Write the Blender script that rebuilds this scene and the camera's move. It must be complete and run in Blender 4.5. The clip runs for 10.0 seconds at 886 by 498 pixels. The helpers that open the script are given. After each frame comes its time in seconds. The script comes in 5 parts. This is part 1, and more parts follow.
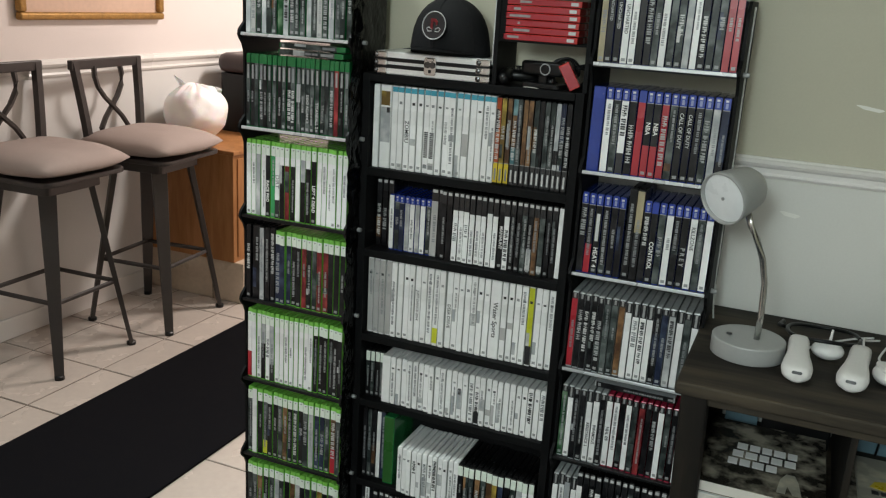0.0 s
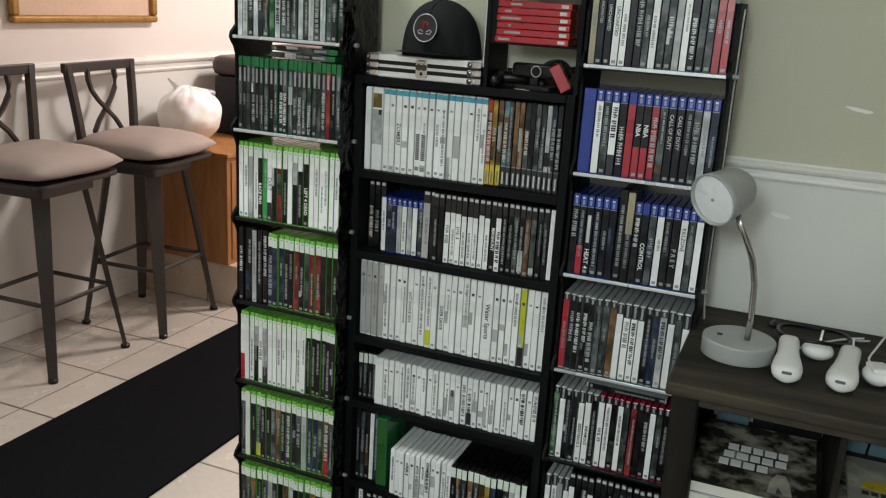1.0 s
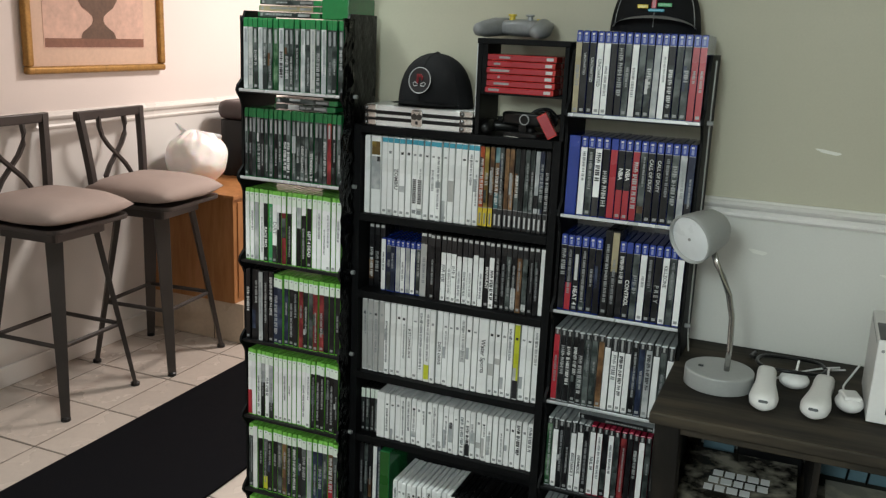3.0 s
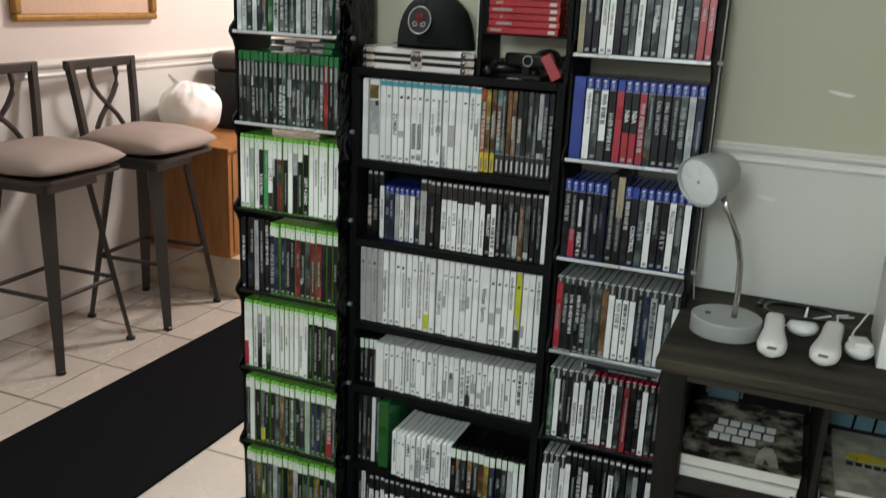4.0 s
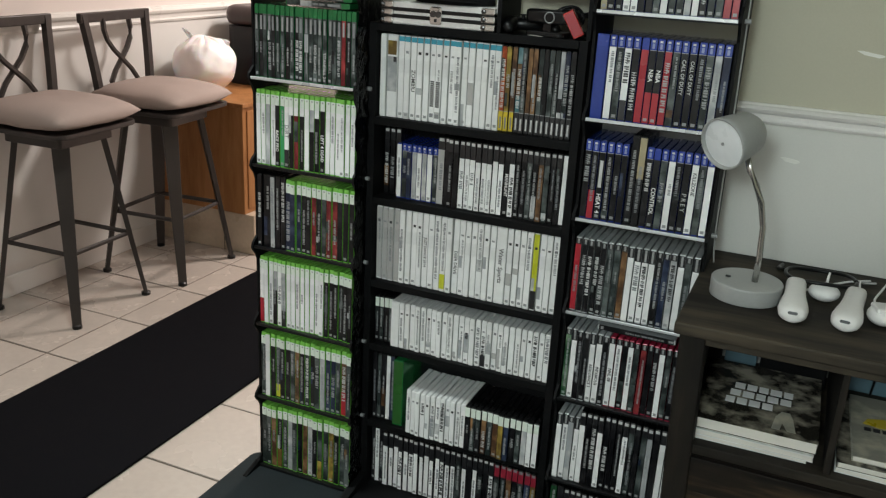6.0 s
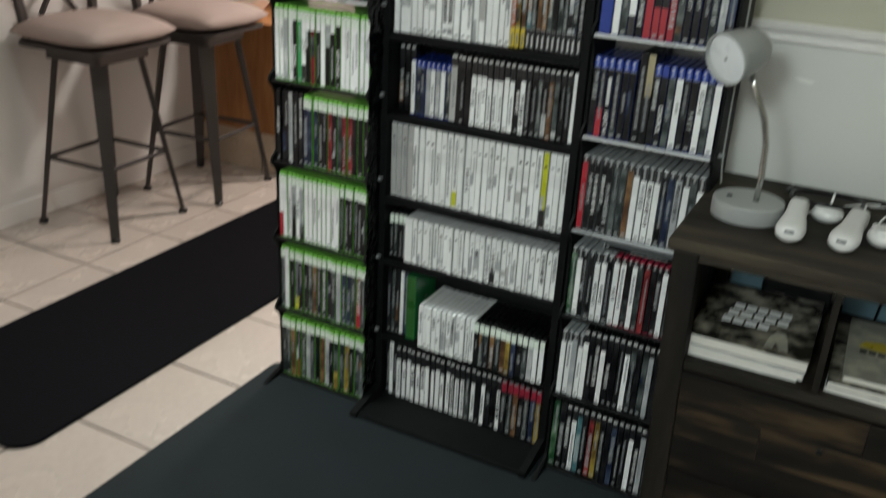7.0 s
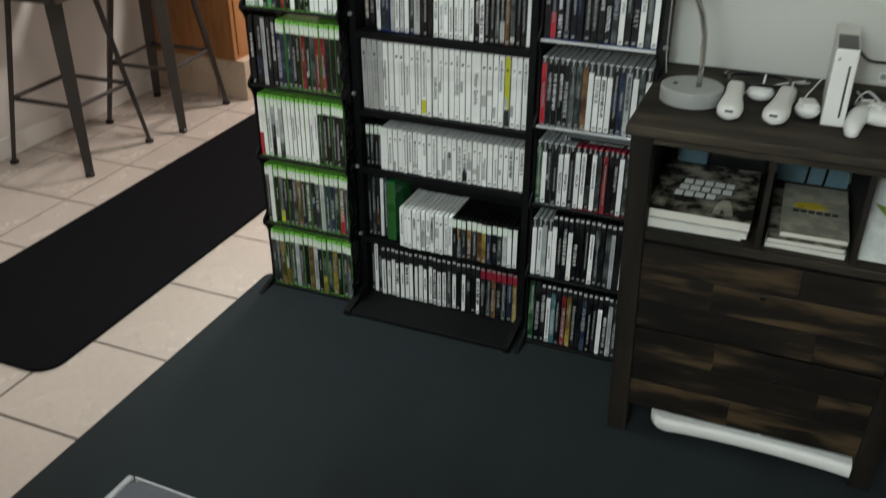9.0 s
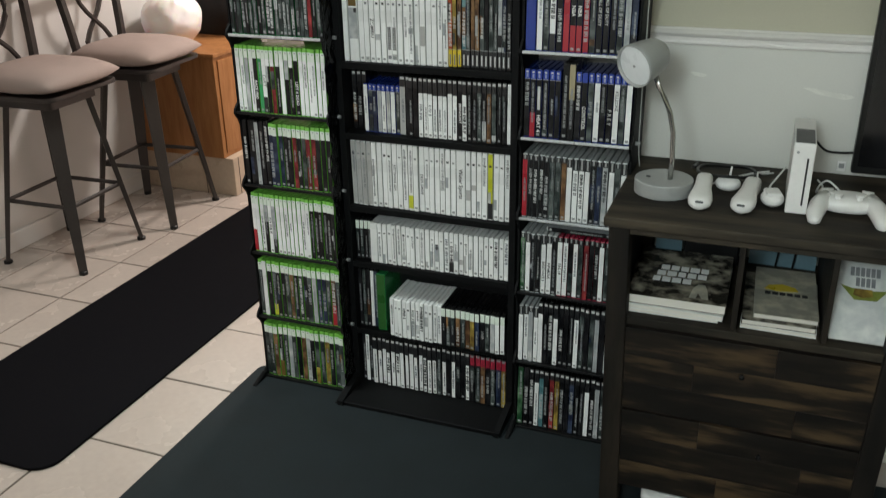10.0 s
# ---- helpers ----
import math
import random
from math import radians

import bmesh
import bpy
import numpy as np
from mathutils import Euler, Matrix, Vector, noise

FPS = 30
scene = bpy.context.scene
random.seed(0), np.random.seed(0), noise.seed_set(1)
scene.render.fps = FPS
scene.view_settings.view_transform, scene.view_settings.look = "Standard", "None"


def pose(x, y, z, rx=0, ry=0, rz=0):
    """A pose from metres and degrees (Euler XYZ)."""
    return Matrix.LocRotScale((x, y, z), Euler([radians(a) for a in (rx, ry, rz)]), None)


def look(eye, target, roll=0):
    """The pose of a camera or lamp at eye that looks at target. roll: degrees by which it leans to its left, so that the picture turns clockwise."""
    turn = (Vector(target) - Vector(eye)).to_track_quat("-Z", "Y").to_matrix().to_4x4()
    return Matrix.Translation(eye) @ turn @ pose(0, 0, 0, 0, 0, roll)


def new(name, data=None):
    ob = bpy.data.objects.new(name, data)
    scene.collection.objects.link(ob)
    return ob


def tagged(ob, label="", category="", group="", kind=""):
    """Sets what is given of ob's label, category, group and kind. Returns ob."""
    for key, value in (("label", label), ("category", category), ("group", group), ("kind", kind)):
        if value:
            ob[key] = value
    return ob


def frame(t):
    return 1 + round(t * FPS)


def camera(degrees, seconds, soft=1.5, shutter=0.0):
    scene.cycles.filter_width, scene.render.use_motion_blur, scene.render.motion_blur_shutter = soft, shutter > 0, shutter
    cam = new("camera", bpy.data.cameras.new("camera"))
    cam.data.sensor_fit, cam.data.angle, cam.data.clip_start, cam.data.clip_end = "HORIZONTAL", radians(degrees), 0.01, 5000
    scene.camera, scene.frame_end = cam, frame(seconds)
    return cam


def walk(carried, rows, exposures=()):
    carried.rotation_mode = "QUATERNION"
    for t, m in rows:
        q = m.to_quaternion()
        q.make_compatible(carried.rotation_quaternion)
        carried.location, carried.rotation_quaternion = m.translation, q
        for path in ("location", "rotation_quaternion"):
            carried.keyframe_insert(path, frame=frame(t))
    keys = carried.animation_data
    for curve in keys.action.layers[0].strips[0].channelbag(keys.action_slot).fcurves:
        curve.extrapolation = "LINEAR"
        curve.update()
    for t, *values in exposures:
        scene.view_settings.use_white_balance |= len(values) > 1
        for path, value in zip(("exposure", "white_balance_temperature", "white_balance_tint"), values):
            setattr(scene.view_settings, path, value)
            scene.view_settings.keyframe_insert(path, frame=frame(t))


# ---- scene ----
cam = camera(53.4, 10.0, soft=1.2, shutter=0.6)
PATH = [
    (0, (0.126, 0.163, 1.417), (-0.606, 1.939, 0.86), 3.4),
    (0.2, (0.128, 0.166, 1.421), (-0.599, 1.943, 0.861), 3.2),
    (0.5, (0.132, 0.169, 1.421), (-0.586, 1.95, 0.862), 3.2),
    (1, (0.136, 0.163, 1.418), (-0.589, 1.944, 0.866), 3.3),
    (1.5, (0.139, 0.159, 1.418), (-0.585, 1.94, 0.869), 3.2),
    (1.8, (0.141, 0.155, 1.428), (-0.611, 1.927, 0.887), 2.7),
    (2, (0.144, 0.143, 1.437), (-0.618, 1.914, 0.905), 2.7),
    (2.2, (0.169, 0.115, 1.417), (-0.605, 1.893, 0.927), 3.2),
    (3.3, (0.191, 0.079, 1.471), (-0.543, 1.876, 0.989), 2.1),
    (3.5, (0.185, 0.09, 1.457), (-0.537, 1.889, 0.963), 2.3),
    (3.7, (0.181, 0.102, 1.432), (-0.533, 1.9, 0.925), 2.8),
    (4, (0.168, 0.112, 1.417), (-0.557, 1.888, 0.852), 2.5),
    (4.5, (0.151, 0.121, 1.41), (-0.59, 1.876, 0.8), 2.6),
    (5, (0.155, 0.112, 1.418), (-0.614, 1.847, 0.789), 2.4),
    (5.2, (0.149, 0.114, 1.42), (-0.616, 1.848, 0.782), 2.3),
    (6.3, (0.156, 0.134, 1.407), (-0.568, 1.876, 0.744), 3.3),
    (6.5, (0.187, 0.147, 1.396), (-0.546, 1.881, 0.72), 3.8),
    (6.8, (0.243, 0.15, 1.396), (-0.538, 1.84, 0.665), 3.5),
    (7, (0.267, 0.13, 1.388), (-0.551, 1.771, 0.59), 3.1),
    (7.1, (0.26, 0.117, 1.38), (-0.544, 1.746, 0.543), 3.6),
    (7.3, (0.269, 0.054, 1.366), (-0.501, 1.664, 0.463), 2.5),
    (7.5, (0.27, 0.056, 1.352), (-0.493, 1.631, 0.385), 1.7),
    (7.8, (0.271, 0.039, 1.368), (-0.439, 1.6, 0.34), 1.1),
    (8, (0.269, 0.06, 1.362), (-0.426, 1.622, 0.323), 1.1),
    (8.2, (0.269, 0.068, 1.37), (-0.44, 1.611, 0.315), 0.9),
    (8.5, (0.26, 0.017, 1.392), (-0.429, 1.577, 0.347), 1.1),
    (8.7, (0.262, -0.031, 1.419), (-0.418, 1.546, 0.393), 0.7),
    (9, (0.272, -0.089, 1.453), (-0.391, 1.526, 0.477), 0.0),
    (9.2, (0.282, -0.114, 1.468), (-0.38, 1.532, 0.544), -0.6),
    (9.5, (0.29, -0.141, 1.487), (-0.363, 1.536, 0.614), -0.9),
    (9.7, (0.29, -0.154, 1.497), (-0.366, 1.538, 0.656), -1.1),
    (10, (0.284, -0.166, 1.508), (-0.372, 1.544, 0.703), -0.9),
]
walk(cam, [(t, look(eye, target, roll)) for t, eye, target, roll in PATH])

# ---- world and lights ----
world = bpy.data.worlds.new("room_world")
scene.world = world
world.use_nodes = True
world.node_tree.nodes["Background"].inputs[0].default_value = (0.9, 0.95, 1.0, 1)
world.node_tree.nodes["Background"].inputs[1].default_value = 0.02


def area_lamp(name, where, target, size, watts, colour, cone=180):
    data = bpy.data.lights.new(name, "AREA")
    data.spread = radians(cone)
    data.shape, data.size, data.energy, data.color = "DISK", size, watts, colour
    ob = new(name, data)
    ob.matrix_world = look(where, target)
    return ob


# warm ceiling fixture past the stools, white one in the passage, both unseen
area_lamp("dining_ceiling_light", (-1.30, 4.10, 2.42), (-1.30, 4.10, 0), 0.45, 60, (1.0, 0.90, 0.83))
area_lamp("passage_ceiling_light", (-1.26, 1.68, 2.42), (-1.26, 1.68, 0), 0.30, 8.5, (0.90, 1.0, 0.97), 92)
# unseen fill lamp, added to brighten the shelf fronts and open cubbies
rear_fill = bpy.data.lights.new("rear_fill_light", "POINT")
rear_fill.energy, rear_fill.shadow_soft_size, rear_fill.color = 109, 0.22, (0.855, 1.0, 1.0)
new("rear_fill_light", rear_fill).location = (-0.12, -1.55, 2.12)


# ---- materials ----
def nodes_of(mat):
    mat.use_nodes = True
    return mat.node_tree.nodes, mat.node_tree.links, mat.node_tree.nodes["Principled BSDF"]


def surface(name, colour, rough=0.5, metal=0.0, vary=0.12, scale=6.0, fine=60.0, bump=0.1, per_object=0.0, coat=0.0, stretch=None, spec=0.5):
    """A plain material with variation at two scales, fine relief and, if wanted, a shift of tone from object to object."""
    mat = bpy.data.materials.new(name)
    ns, ln, bsdf = nodes_of(mat)
    tex = ns.new("ShaderNodeTexCoord")
    src = tex.outputs["Object"]
    if stretch:
        mp = ns.new("ShaderNodeMapping")
        mp.inputs["Scale"].default_value = stretch
        ln.new(src, mp.inputs[0])
        src = mp.outputs[0]
    big, small = ns.new("ShaderNodeTexNoise"), ns.new("ShaderNodeTexNoise")
    big.inputs["Scale"].default_value, big.inputs["Detail"].default_value = scale, 4
    small.inputs["Scale"].default_value, small.inputs["Detail"].default_value = fine, 3
    for n in (big, small):
        ln.new(src, n.inputs["Vector"])
    add = ns.new("ShaderNodeMath")
    add.operation = "ADD"
    ln.new(big.outputs[0], add.inputs[0])
    ln.new(small.outputs[0], add.inputs[1])
    last = add.outputs[0]
    if per_object:
        info = ns.new("ShaderNodeObjectInfo")
        more = ns.new("ShaderNodeMath")
        more.operation = "MULTIPLY_ADD"
        ln.new(info.outputs["Random"], more.inputs[0])
        more.inputs[1].default_value = per_object
        ln.new(last, more.inputs[2])
        last = more.outputs[0]
    ramp = ns.new("ShaderNodeMapRange")
    ramp.inputs["From Min"].default_value, ramp.inputs["From Max"].default_value = 0.6, 1.4 + per_object
    ramp.inputs["To Min"].default_value, ramp.inputs["To Max"].default_value = 1 - vary, 1 + vary
    ln.new(last, ramp.inputs["Value"])
    mul = ns.new("ShaderNodeVectorMath")
    mul.operation = "SCALE"
    mul.inputs[0].default_value = colour
    ln.new(ramp.outputs[0], mul.inputs["Scale"])
    ln.new(mul.outputs[0], bsdf.inputs["Base Color"])
    bsdf.inputs["Metallic"].default_value, bsdf.inputs["Specular IOR Level"].default_value = metal, spec
    rr = ns.new("ShaderNodeMapRange")
    rr.inputs["From Min"].default_value, rr.inputs["From Max"].default_value = 0.3, 0.7
    rr.inputs["To Min"].default_value, rr.inputs["To Max"].default_value = max(0.02, rough - 0.06), min(1, rough + 0.06)
    ln.new(big.outputs[0], rr.inputs["Value"])
    ln.new(rr.outputs[0], bsdf.inputs["Roughness"])
    if coat:
        bsdf.inputs["Coat Weight"].default_value, bsdf.inputs["Coat Roughness"].default_value = coat, 0.15
    if bump:
        bp = ns.new("ShaderNodeBump")
        bp.inputs["Strength"].default_value, bp.inputs["Distance"].default_value = bump, 0.002
        ln.new(small.outputs[0], bp.inputs["Height"])
        ln.new(bp.outputs[0], bsdf.inputs["Normal"])
    return mat


def artwork(name, dark, light, rough=0.3):
    """Printed cover paper with blotches of two tones, different on every object."""
    mat = bpy.data.materials.new(name)
    ns, ln, bsdf = nodes_of(mat)
    tex, info = ns.new("ShaderNodeTexCoord"), ns.new("ShaderNodeObjectInfo")
    add = ns.new("ShaderNodeVectorMath")
    add.operation = "MULTIPLY_ADD"
    ln.new(info.outputs["Random"], add.inputs[0])
    add.inputs[1].default_value = (7.0, 3.0, 11.0)
    ln.new(tex.outputs["Object"], add.inputs[2])
    noi = ns.new("ShaderNodeTexNoise")
    noi.inputs["Scale"].default_value, noi.inputs["Detail"].default_value = 26, 4
    ln.new(add.outputs[0], noi.inputs["Vector"])
    ramp = ns.new("ShaderNodeValToRGB")
    ramp.color_ramp.elements[0].position, ramp.color_ramp.elements[0].color = 0.44, (*dark, 1)
    ramp.color_ramp.elements[1].position, ramp.color_ramp.elements[1].color = 0.68, (*light, 1)
    ln.new(noi.outputs[0], ramp.inputs[0])
    ln.new(ramp.outputs[0], bsdf.inputs["Base Color"])
    bsdf.inputs["Roughness"].default_value, bsdf.inputs["Specular IOR Level"].default_value = rough, 0.3
    return mat


def planks(name, tones, rough=0.55, along="X", scale=1.0, patches=0.0):
    """Sawn wood: long streaks of grain along one axis, with dark knots and bands."""
    mat = bpy.data.materials.new(name)
    ns, ln, bsdf = nodes_of(mat)
    tex, info = ns.new("ShaderNodeTexCoord"), ns.new("ShaderNodeObjectInfo")
    add = ns.new("ShaderNodeVectorMath")
    add.operation = "MULTIPLY_ADD"
    ln.new(info.outputs["Random"], add.inputs[0])
    add.inputs[1].default_value = (5.0, 9.0, 4.0)
    ln.new(tex.outputs["Object"], add.inputs[2])
    mp = ns.new("ShaderNodeMapping")
    k = {"X": (2.2, 16, 16), "Y": (16, 2.2, 16), "Z": (16, 16, 2.2)}[along]
    mp.inputs["Scale"].default_value = [v * scale for v in k]
    ln.new(add.outputs[0], mp.inputs[0])
    a, b = ns.new("ShaderNodeTexNoise"), ns.new("ShaderNodeTexNoise")
    a.inputs["Scale"].default_value, a.inputs["Detail"].default_value, a.inputs["Distortion"].default_value = 1.0, 5, 0.6
    b.inputs["Scale"].default_value, b.inputs["Detail"].default_value = 6.0, 5
    for n in (a, b):
        ln.new(mp.outputs[0], n.inputs["Vector"])
    mix = ns.new("ShaderNodeMath")
    mix.operation = "MULTIPLY_ADD"
    ln.new(b.outputs[0], mix.inputs[0])
    mix.inputs[1].default_value = 0.35
    ln.new(a.outputs[0], mix.inputs[2])
    last = mix.outputs[0]
    if patches:
        mp2, c = ns.new("ShaderNodeMapping"), ns.new("ShaderNodeTexNoise")
        mp2.inputs["Scale"].default_value = [{True: 5.0, False: 13.0}[ax == along] for ax in "XYZ"]
        c.inputs["Scale"].default_value, c.inputs["Detail"].default_value = 1.0, 2
        ln.new(add.outputs[0], mp2.inputs[0])
        ln.new(mp2.outputs[0], c.inputs["Vector"])
        more = ns.new("ShaderNodeMath")
        more.operation = "MULTIPLY_ADD"
        ln.new(c.outputs[0], more.inputs[0])
        more.inputs[1].default_value = patches
        shift = ns.new("ShaderNodeMath")
        shift.operation = "SUBTRACT"
        ln.new(last, shift.inputs[0])
        shift.inputs[1].default_value = patches * 0.5
        ln.new(shift.outputs[0], more.inputs[2])
        last = more.outputs[0]
    ramp = ns.new("ShaderNodeValToRGB")
    els = ramp.color_ramp.elements
    els[0].position, els[0].color = 0.5, (*tones[0], 1)
    els[1].position, els[1].color = 0.86, (*tones[2], 1)
    e = els.new(0.68)
    e.color = (*tones[1], 1)
    ln.new(last, ramp.inputs[0])
    ln.new(ramp.outputs[0], bsdf.inputs["Base Color"])
    bsdf.inputs["Roughness"].default_value = rough
    bp = ns.new("ShaderNodeBump")
    bsdf.inputs["Specular IOR Level"].default_value = 0.25
    bp.inputs["Strength"].default_value, bp.inputs["Distance"].default_value = 0.35, 0.002
    ln.new(mix.outputs[0], bp.inputs["Height"])
    ln.new(bp.outputs[0], bsdf.inputs["Normal"])
    return mat


WALL_PINK = surface("wall_paint_warm_white", (0.80, 0.73, 0.70), 0.55, vary=0.03, scale=2, fine=220, bump=0.08)
WALL_LOW = surface("wall_paint_pale", (0.72, 0.71, 0.69), 0.4, vary=0.03, scale=2, fine=220, bump=0.06)
WALL_SAGE = surface("wall_paint_sage", (0.468, 0.45, 0.348), 0.62, vary=0.03, scale=2, fine=220, bump=0.06)
WALL_GREY = surface("wall_paint_grey_white", (0.63, 0.63, 0.59), 0.5, vary=0.03, scale=2, fine=220, bump=0.06)
TRIM = surface("trim_white_gloss", (0.78, 0.76, 0.73), 0.3, vary=0.03, scale=5, fine=90, bump=0.03)
CEIL = surface("ceiling_white", (0.8, 0.79, 0.77), 0.8, vary=0.03, scale=3, fine=120, bump=0.2)
TILE = surface("ceramic_tile_beige", (0.465, 0.405, 0.36), 0.25, vary=0.10, scale=5, fine=45, bump=0.04, per_object=0.5)
GROUT = surface("tile_grout", (0.10, 0.083, 0.068), 0.9, vary=0.15, scale=9, fine=150, bump=0.3)
RUG = surface("rug_black_rubber", (0.0050, 0.0050, 0.0064), 0.95, spec=0.06, vary=0.2, scale=20, fine=300, bump=0.3)
MAT_GREY = surface("floor_mat_charcoal", (0.0165, 0.0215, 0.0235), 0.8, spec=0.14, vary=0.26, scale=9, fine=400, bump=0.25)
IRON = surface("stool_metal_brown_grey", (0.050, 0.044, 0.042), 0.42, metal=0.35, vary=0.1, scale=10, fine=120, bump=0.06)
FABRIC = surface("cushion_fabric_beige", (0.36, 0.295, 0.27), 0.9, vary=0.06, scale=12, fine=420, bump=0.25)
BLACK_WOOD = surface("shelf_black_laminate", (0.0056, 0.0058, 0.0062), 0.55, spec=0.10, vary=0.2, scale=8, fine=140, bump=0.05)
BLACK_METAL = surface("rack_black_enamel", (0.0058, 0.0060, 0.0064), 0.35, spec=0.25, vary=0.2, scale=10, fine=200, bump=0.05)
LIP_LIT = surface("rack_lip_lit_metal", (0.62, 0.65, 0.66), 0.3, metal=0.5, vary=0.06, scale=10, fine=80, bump=0.03)
BLACK_PLASTIC = surface("black_plastic", (0.0065, 0.0066, 0.0070), 0.35, spec=0.3, vary=0.2, scale=15, fine=200, bump=0.05)
WHITE_PLASTIC = surface("white_plastic", (0.80, 0.79, 0.77), 0.4, vary=0.03, scale=15, fine=120, bump=0.02, coat=0.08)
GREY_PLASTIC = surface("grey_plastic", (0.30, 0.31, 0.31), 0.35, vary=0.06, scale=15, fine=200, bump=0.04)
LAMP_GREY = surface("lamp_grey_enamel", (0.36, 0.37, 0.36), 0.38, metal=0.1, vary=0.05, scale=12, fine=160, bump=0.04)
CHROME = surface("brushed_steel", (0.62, 0.62, 0.60), 0.22, metal=1.0, vary=0.05, scale=12, fine=160, bump=0.03)
ALU = surface("case_aluminium", (0.82, 0.83, 0.82), 0.32, metal=0.35, vary=0.06, scale=6, fine=160, bump=0.04)
GILT = surface("gilt_frame", (0.36, 0.20, 0.055), 0.42, metal=0.45, vary=0.35, scale=30, fine=130, bump=0.6)
OAK = planks("cabinet_oak", ((0.30, 0.13, 0.045), (0.36, 0.165, 0.06), (0.42, 0.20, 0.08)), 0.45, "Z", 1.5)
STONE = surface("plinth_tile", (0.52, 0.42, 0.32), 0.3, vary=0.12, scale=6, fine=50, bump=0.05)
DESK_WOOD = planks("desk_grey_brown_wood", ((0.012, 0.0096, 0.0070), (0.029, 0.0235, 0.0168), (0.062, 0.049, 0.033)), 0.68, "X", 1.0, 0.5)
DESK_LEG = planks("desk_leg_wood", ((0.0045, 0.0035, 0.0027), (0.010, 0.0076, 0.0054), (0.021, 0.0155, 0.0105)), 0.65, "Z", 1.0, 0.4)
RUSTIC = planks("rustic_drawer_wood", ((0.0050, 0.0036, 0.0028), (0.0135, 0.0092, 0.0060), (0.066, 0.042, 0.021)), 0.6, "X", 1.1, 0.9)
CLOTH_BLACK = surface("cap_black_cloth", (0.010, 0.010, 0.011), 0.85, spec=0.2, vary=0.15, scale=20, fine=500, bump=0.3)
PAPER = surface("page_block_white", (0.64, 0.615, 0.56), 0.8, vary=0.08, scale=10, fine=400, bump=0.2, stretch=(1, 1, 12))

# spine colours
TONE = {
    "w": surface("spine_white", (0.82, 0.835, 0.825), 0.3, vary=0.13, scale=12, fine=60, bump=0.02, per_object=0.6),
    "l": artwork("spine_light_grey", (0.34, 0.36, 0.37), (0.60, 0.61, 0.60)),
    "g": surface("spine_grey", (0.42, 0.42, 0.41), 0.3, vary=0.1, scale=12, fine=60, bump=0.02, per_object=0.6),
    "d": artwork("spine_dark_grey", (0.016, 0.023, 0.022), (0.125, 0.145, 0.14)),
    "k": artwork("spine_black", (0.004, 0.004, 0.005), (0.020, 0.020, 0.022)),
    "n": artwork("spine_navy", (0.010, 0.016, 0.040), (0.06, 0.08, 0.13)),
    "b": surface("spine_blue", (0.018, 0.045, 0.27), 0.25, vary=0.1, scale=12, fine=60, bump=0.02, per_object=0.4),
    "r": surface("spine_red", (0.36, 0.018, 0.03), 0.3, vary=0.15, scale=14, fine=60, bump=0.02, per_object=0.4),
    "R": artwork("spine_dark_red", (0.12, 0.012, 0.016), (0.34, 0.05, 0.05)),
    "q": artwork("spine_crimson", (0.22, 0.015, 0.03), (0.36, 0.05, 0.07)),
    "y": surface("spine_yellow", (0.62, 0.47, 0.03), 0.3, vary=0.1, scale=14, fine=60, bump=0.02),
    "Y": surface("spine_lime", (0.52, 0.55, 0.03), 0.3, vary=0.1, scale=14, fine=60, bump=0.02),
    "o": artwork("spine_orange", (0.32, 0.05, 0.015), (0.55, 0.16, 0.04)),
    "p": artwork("spine_brown", (0.07, 0.035, 0.018), (0.30, 0.17, 0.08)),
    "t": artwork("spine_teal", (0.06, 0.15, 0.17), (0.24, 0.38, 0.40)),
    "z": artwork("spine_muted_yellow", (0.14, 0.09, 0.025), (0.46, 0.34, 0.07)),
    "F": artwork("spine_mottled_green", (0.010, 0.055, 0.020), (0.16, 0.26, 0.16)),
    "G": surface("spine_green", (0.035, 0.30, 0.10), 0.3, vary=0.12, scale=14, fine=60, bump=0.02),
    "H": surface("spine_leaf_green", (0.026, 0.115, 0.022), 0.3, vary=0.12, scale=14, fine=60, bump=0.02),
    "T": surface("spine_tan", (0.36, 0.31, 0.19), 0.3, vary=0.12, scale=14, fine=60, bump=0.02),
}
INK_WHITE = surface("print_bright_white", (0.86, 0.86, 0.84), 0.35, vary=0.06, scale=20, fine=80, bump=0)
INK_MID = surface("print_mid_grey", (0.38, 0.39, 0.39), 0.35, vary=0.2, scale=20, fine=80, bump=0)
INK_DARK = surface("print_dark", (0.02, 0.02, 0.022), 0.35, vary=0.1, scale=20, fine=80, bump=0)
INK_GREY = surface("print_grey", (0.22, 0.23, 0.24), 0.35, vary=0.2, scale=20, fine=80, bump=0)
INK_LIGHT = surface("print_white", (0.55, 0.56, 0.55), 0.35, vary=0.1, scale=20, fine=80, bump=0)
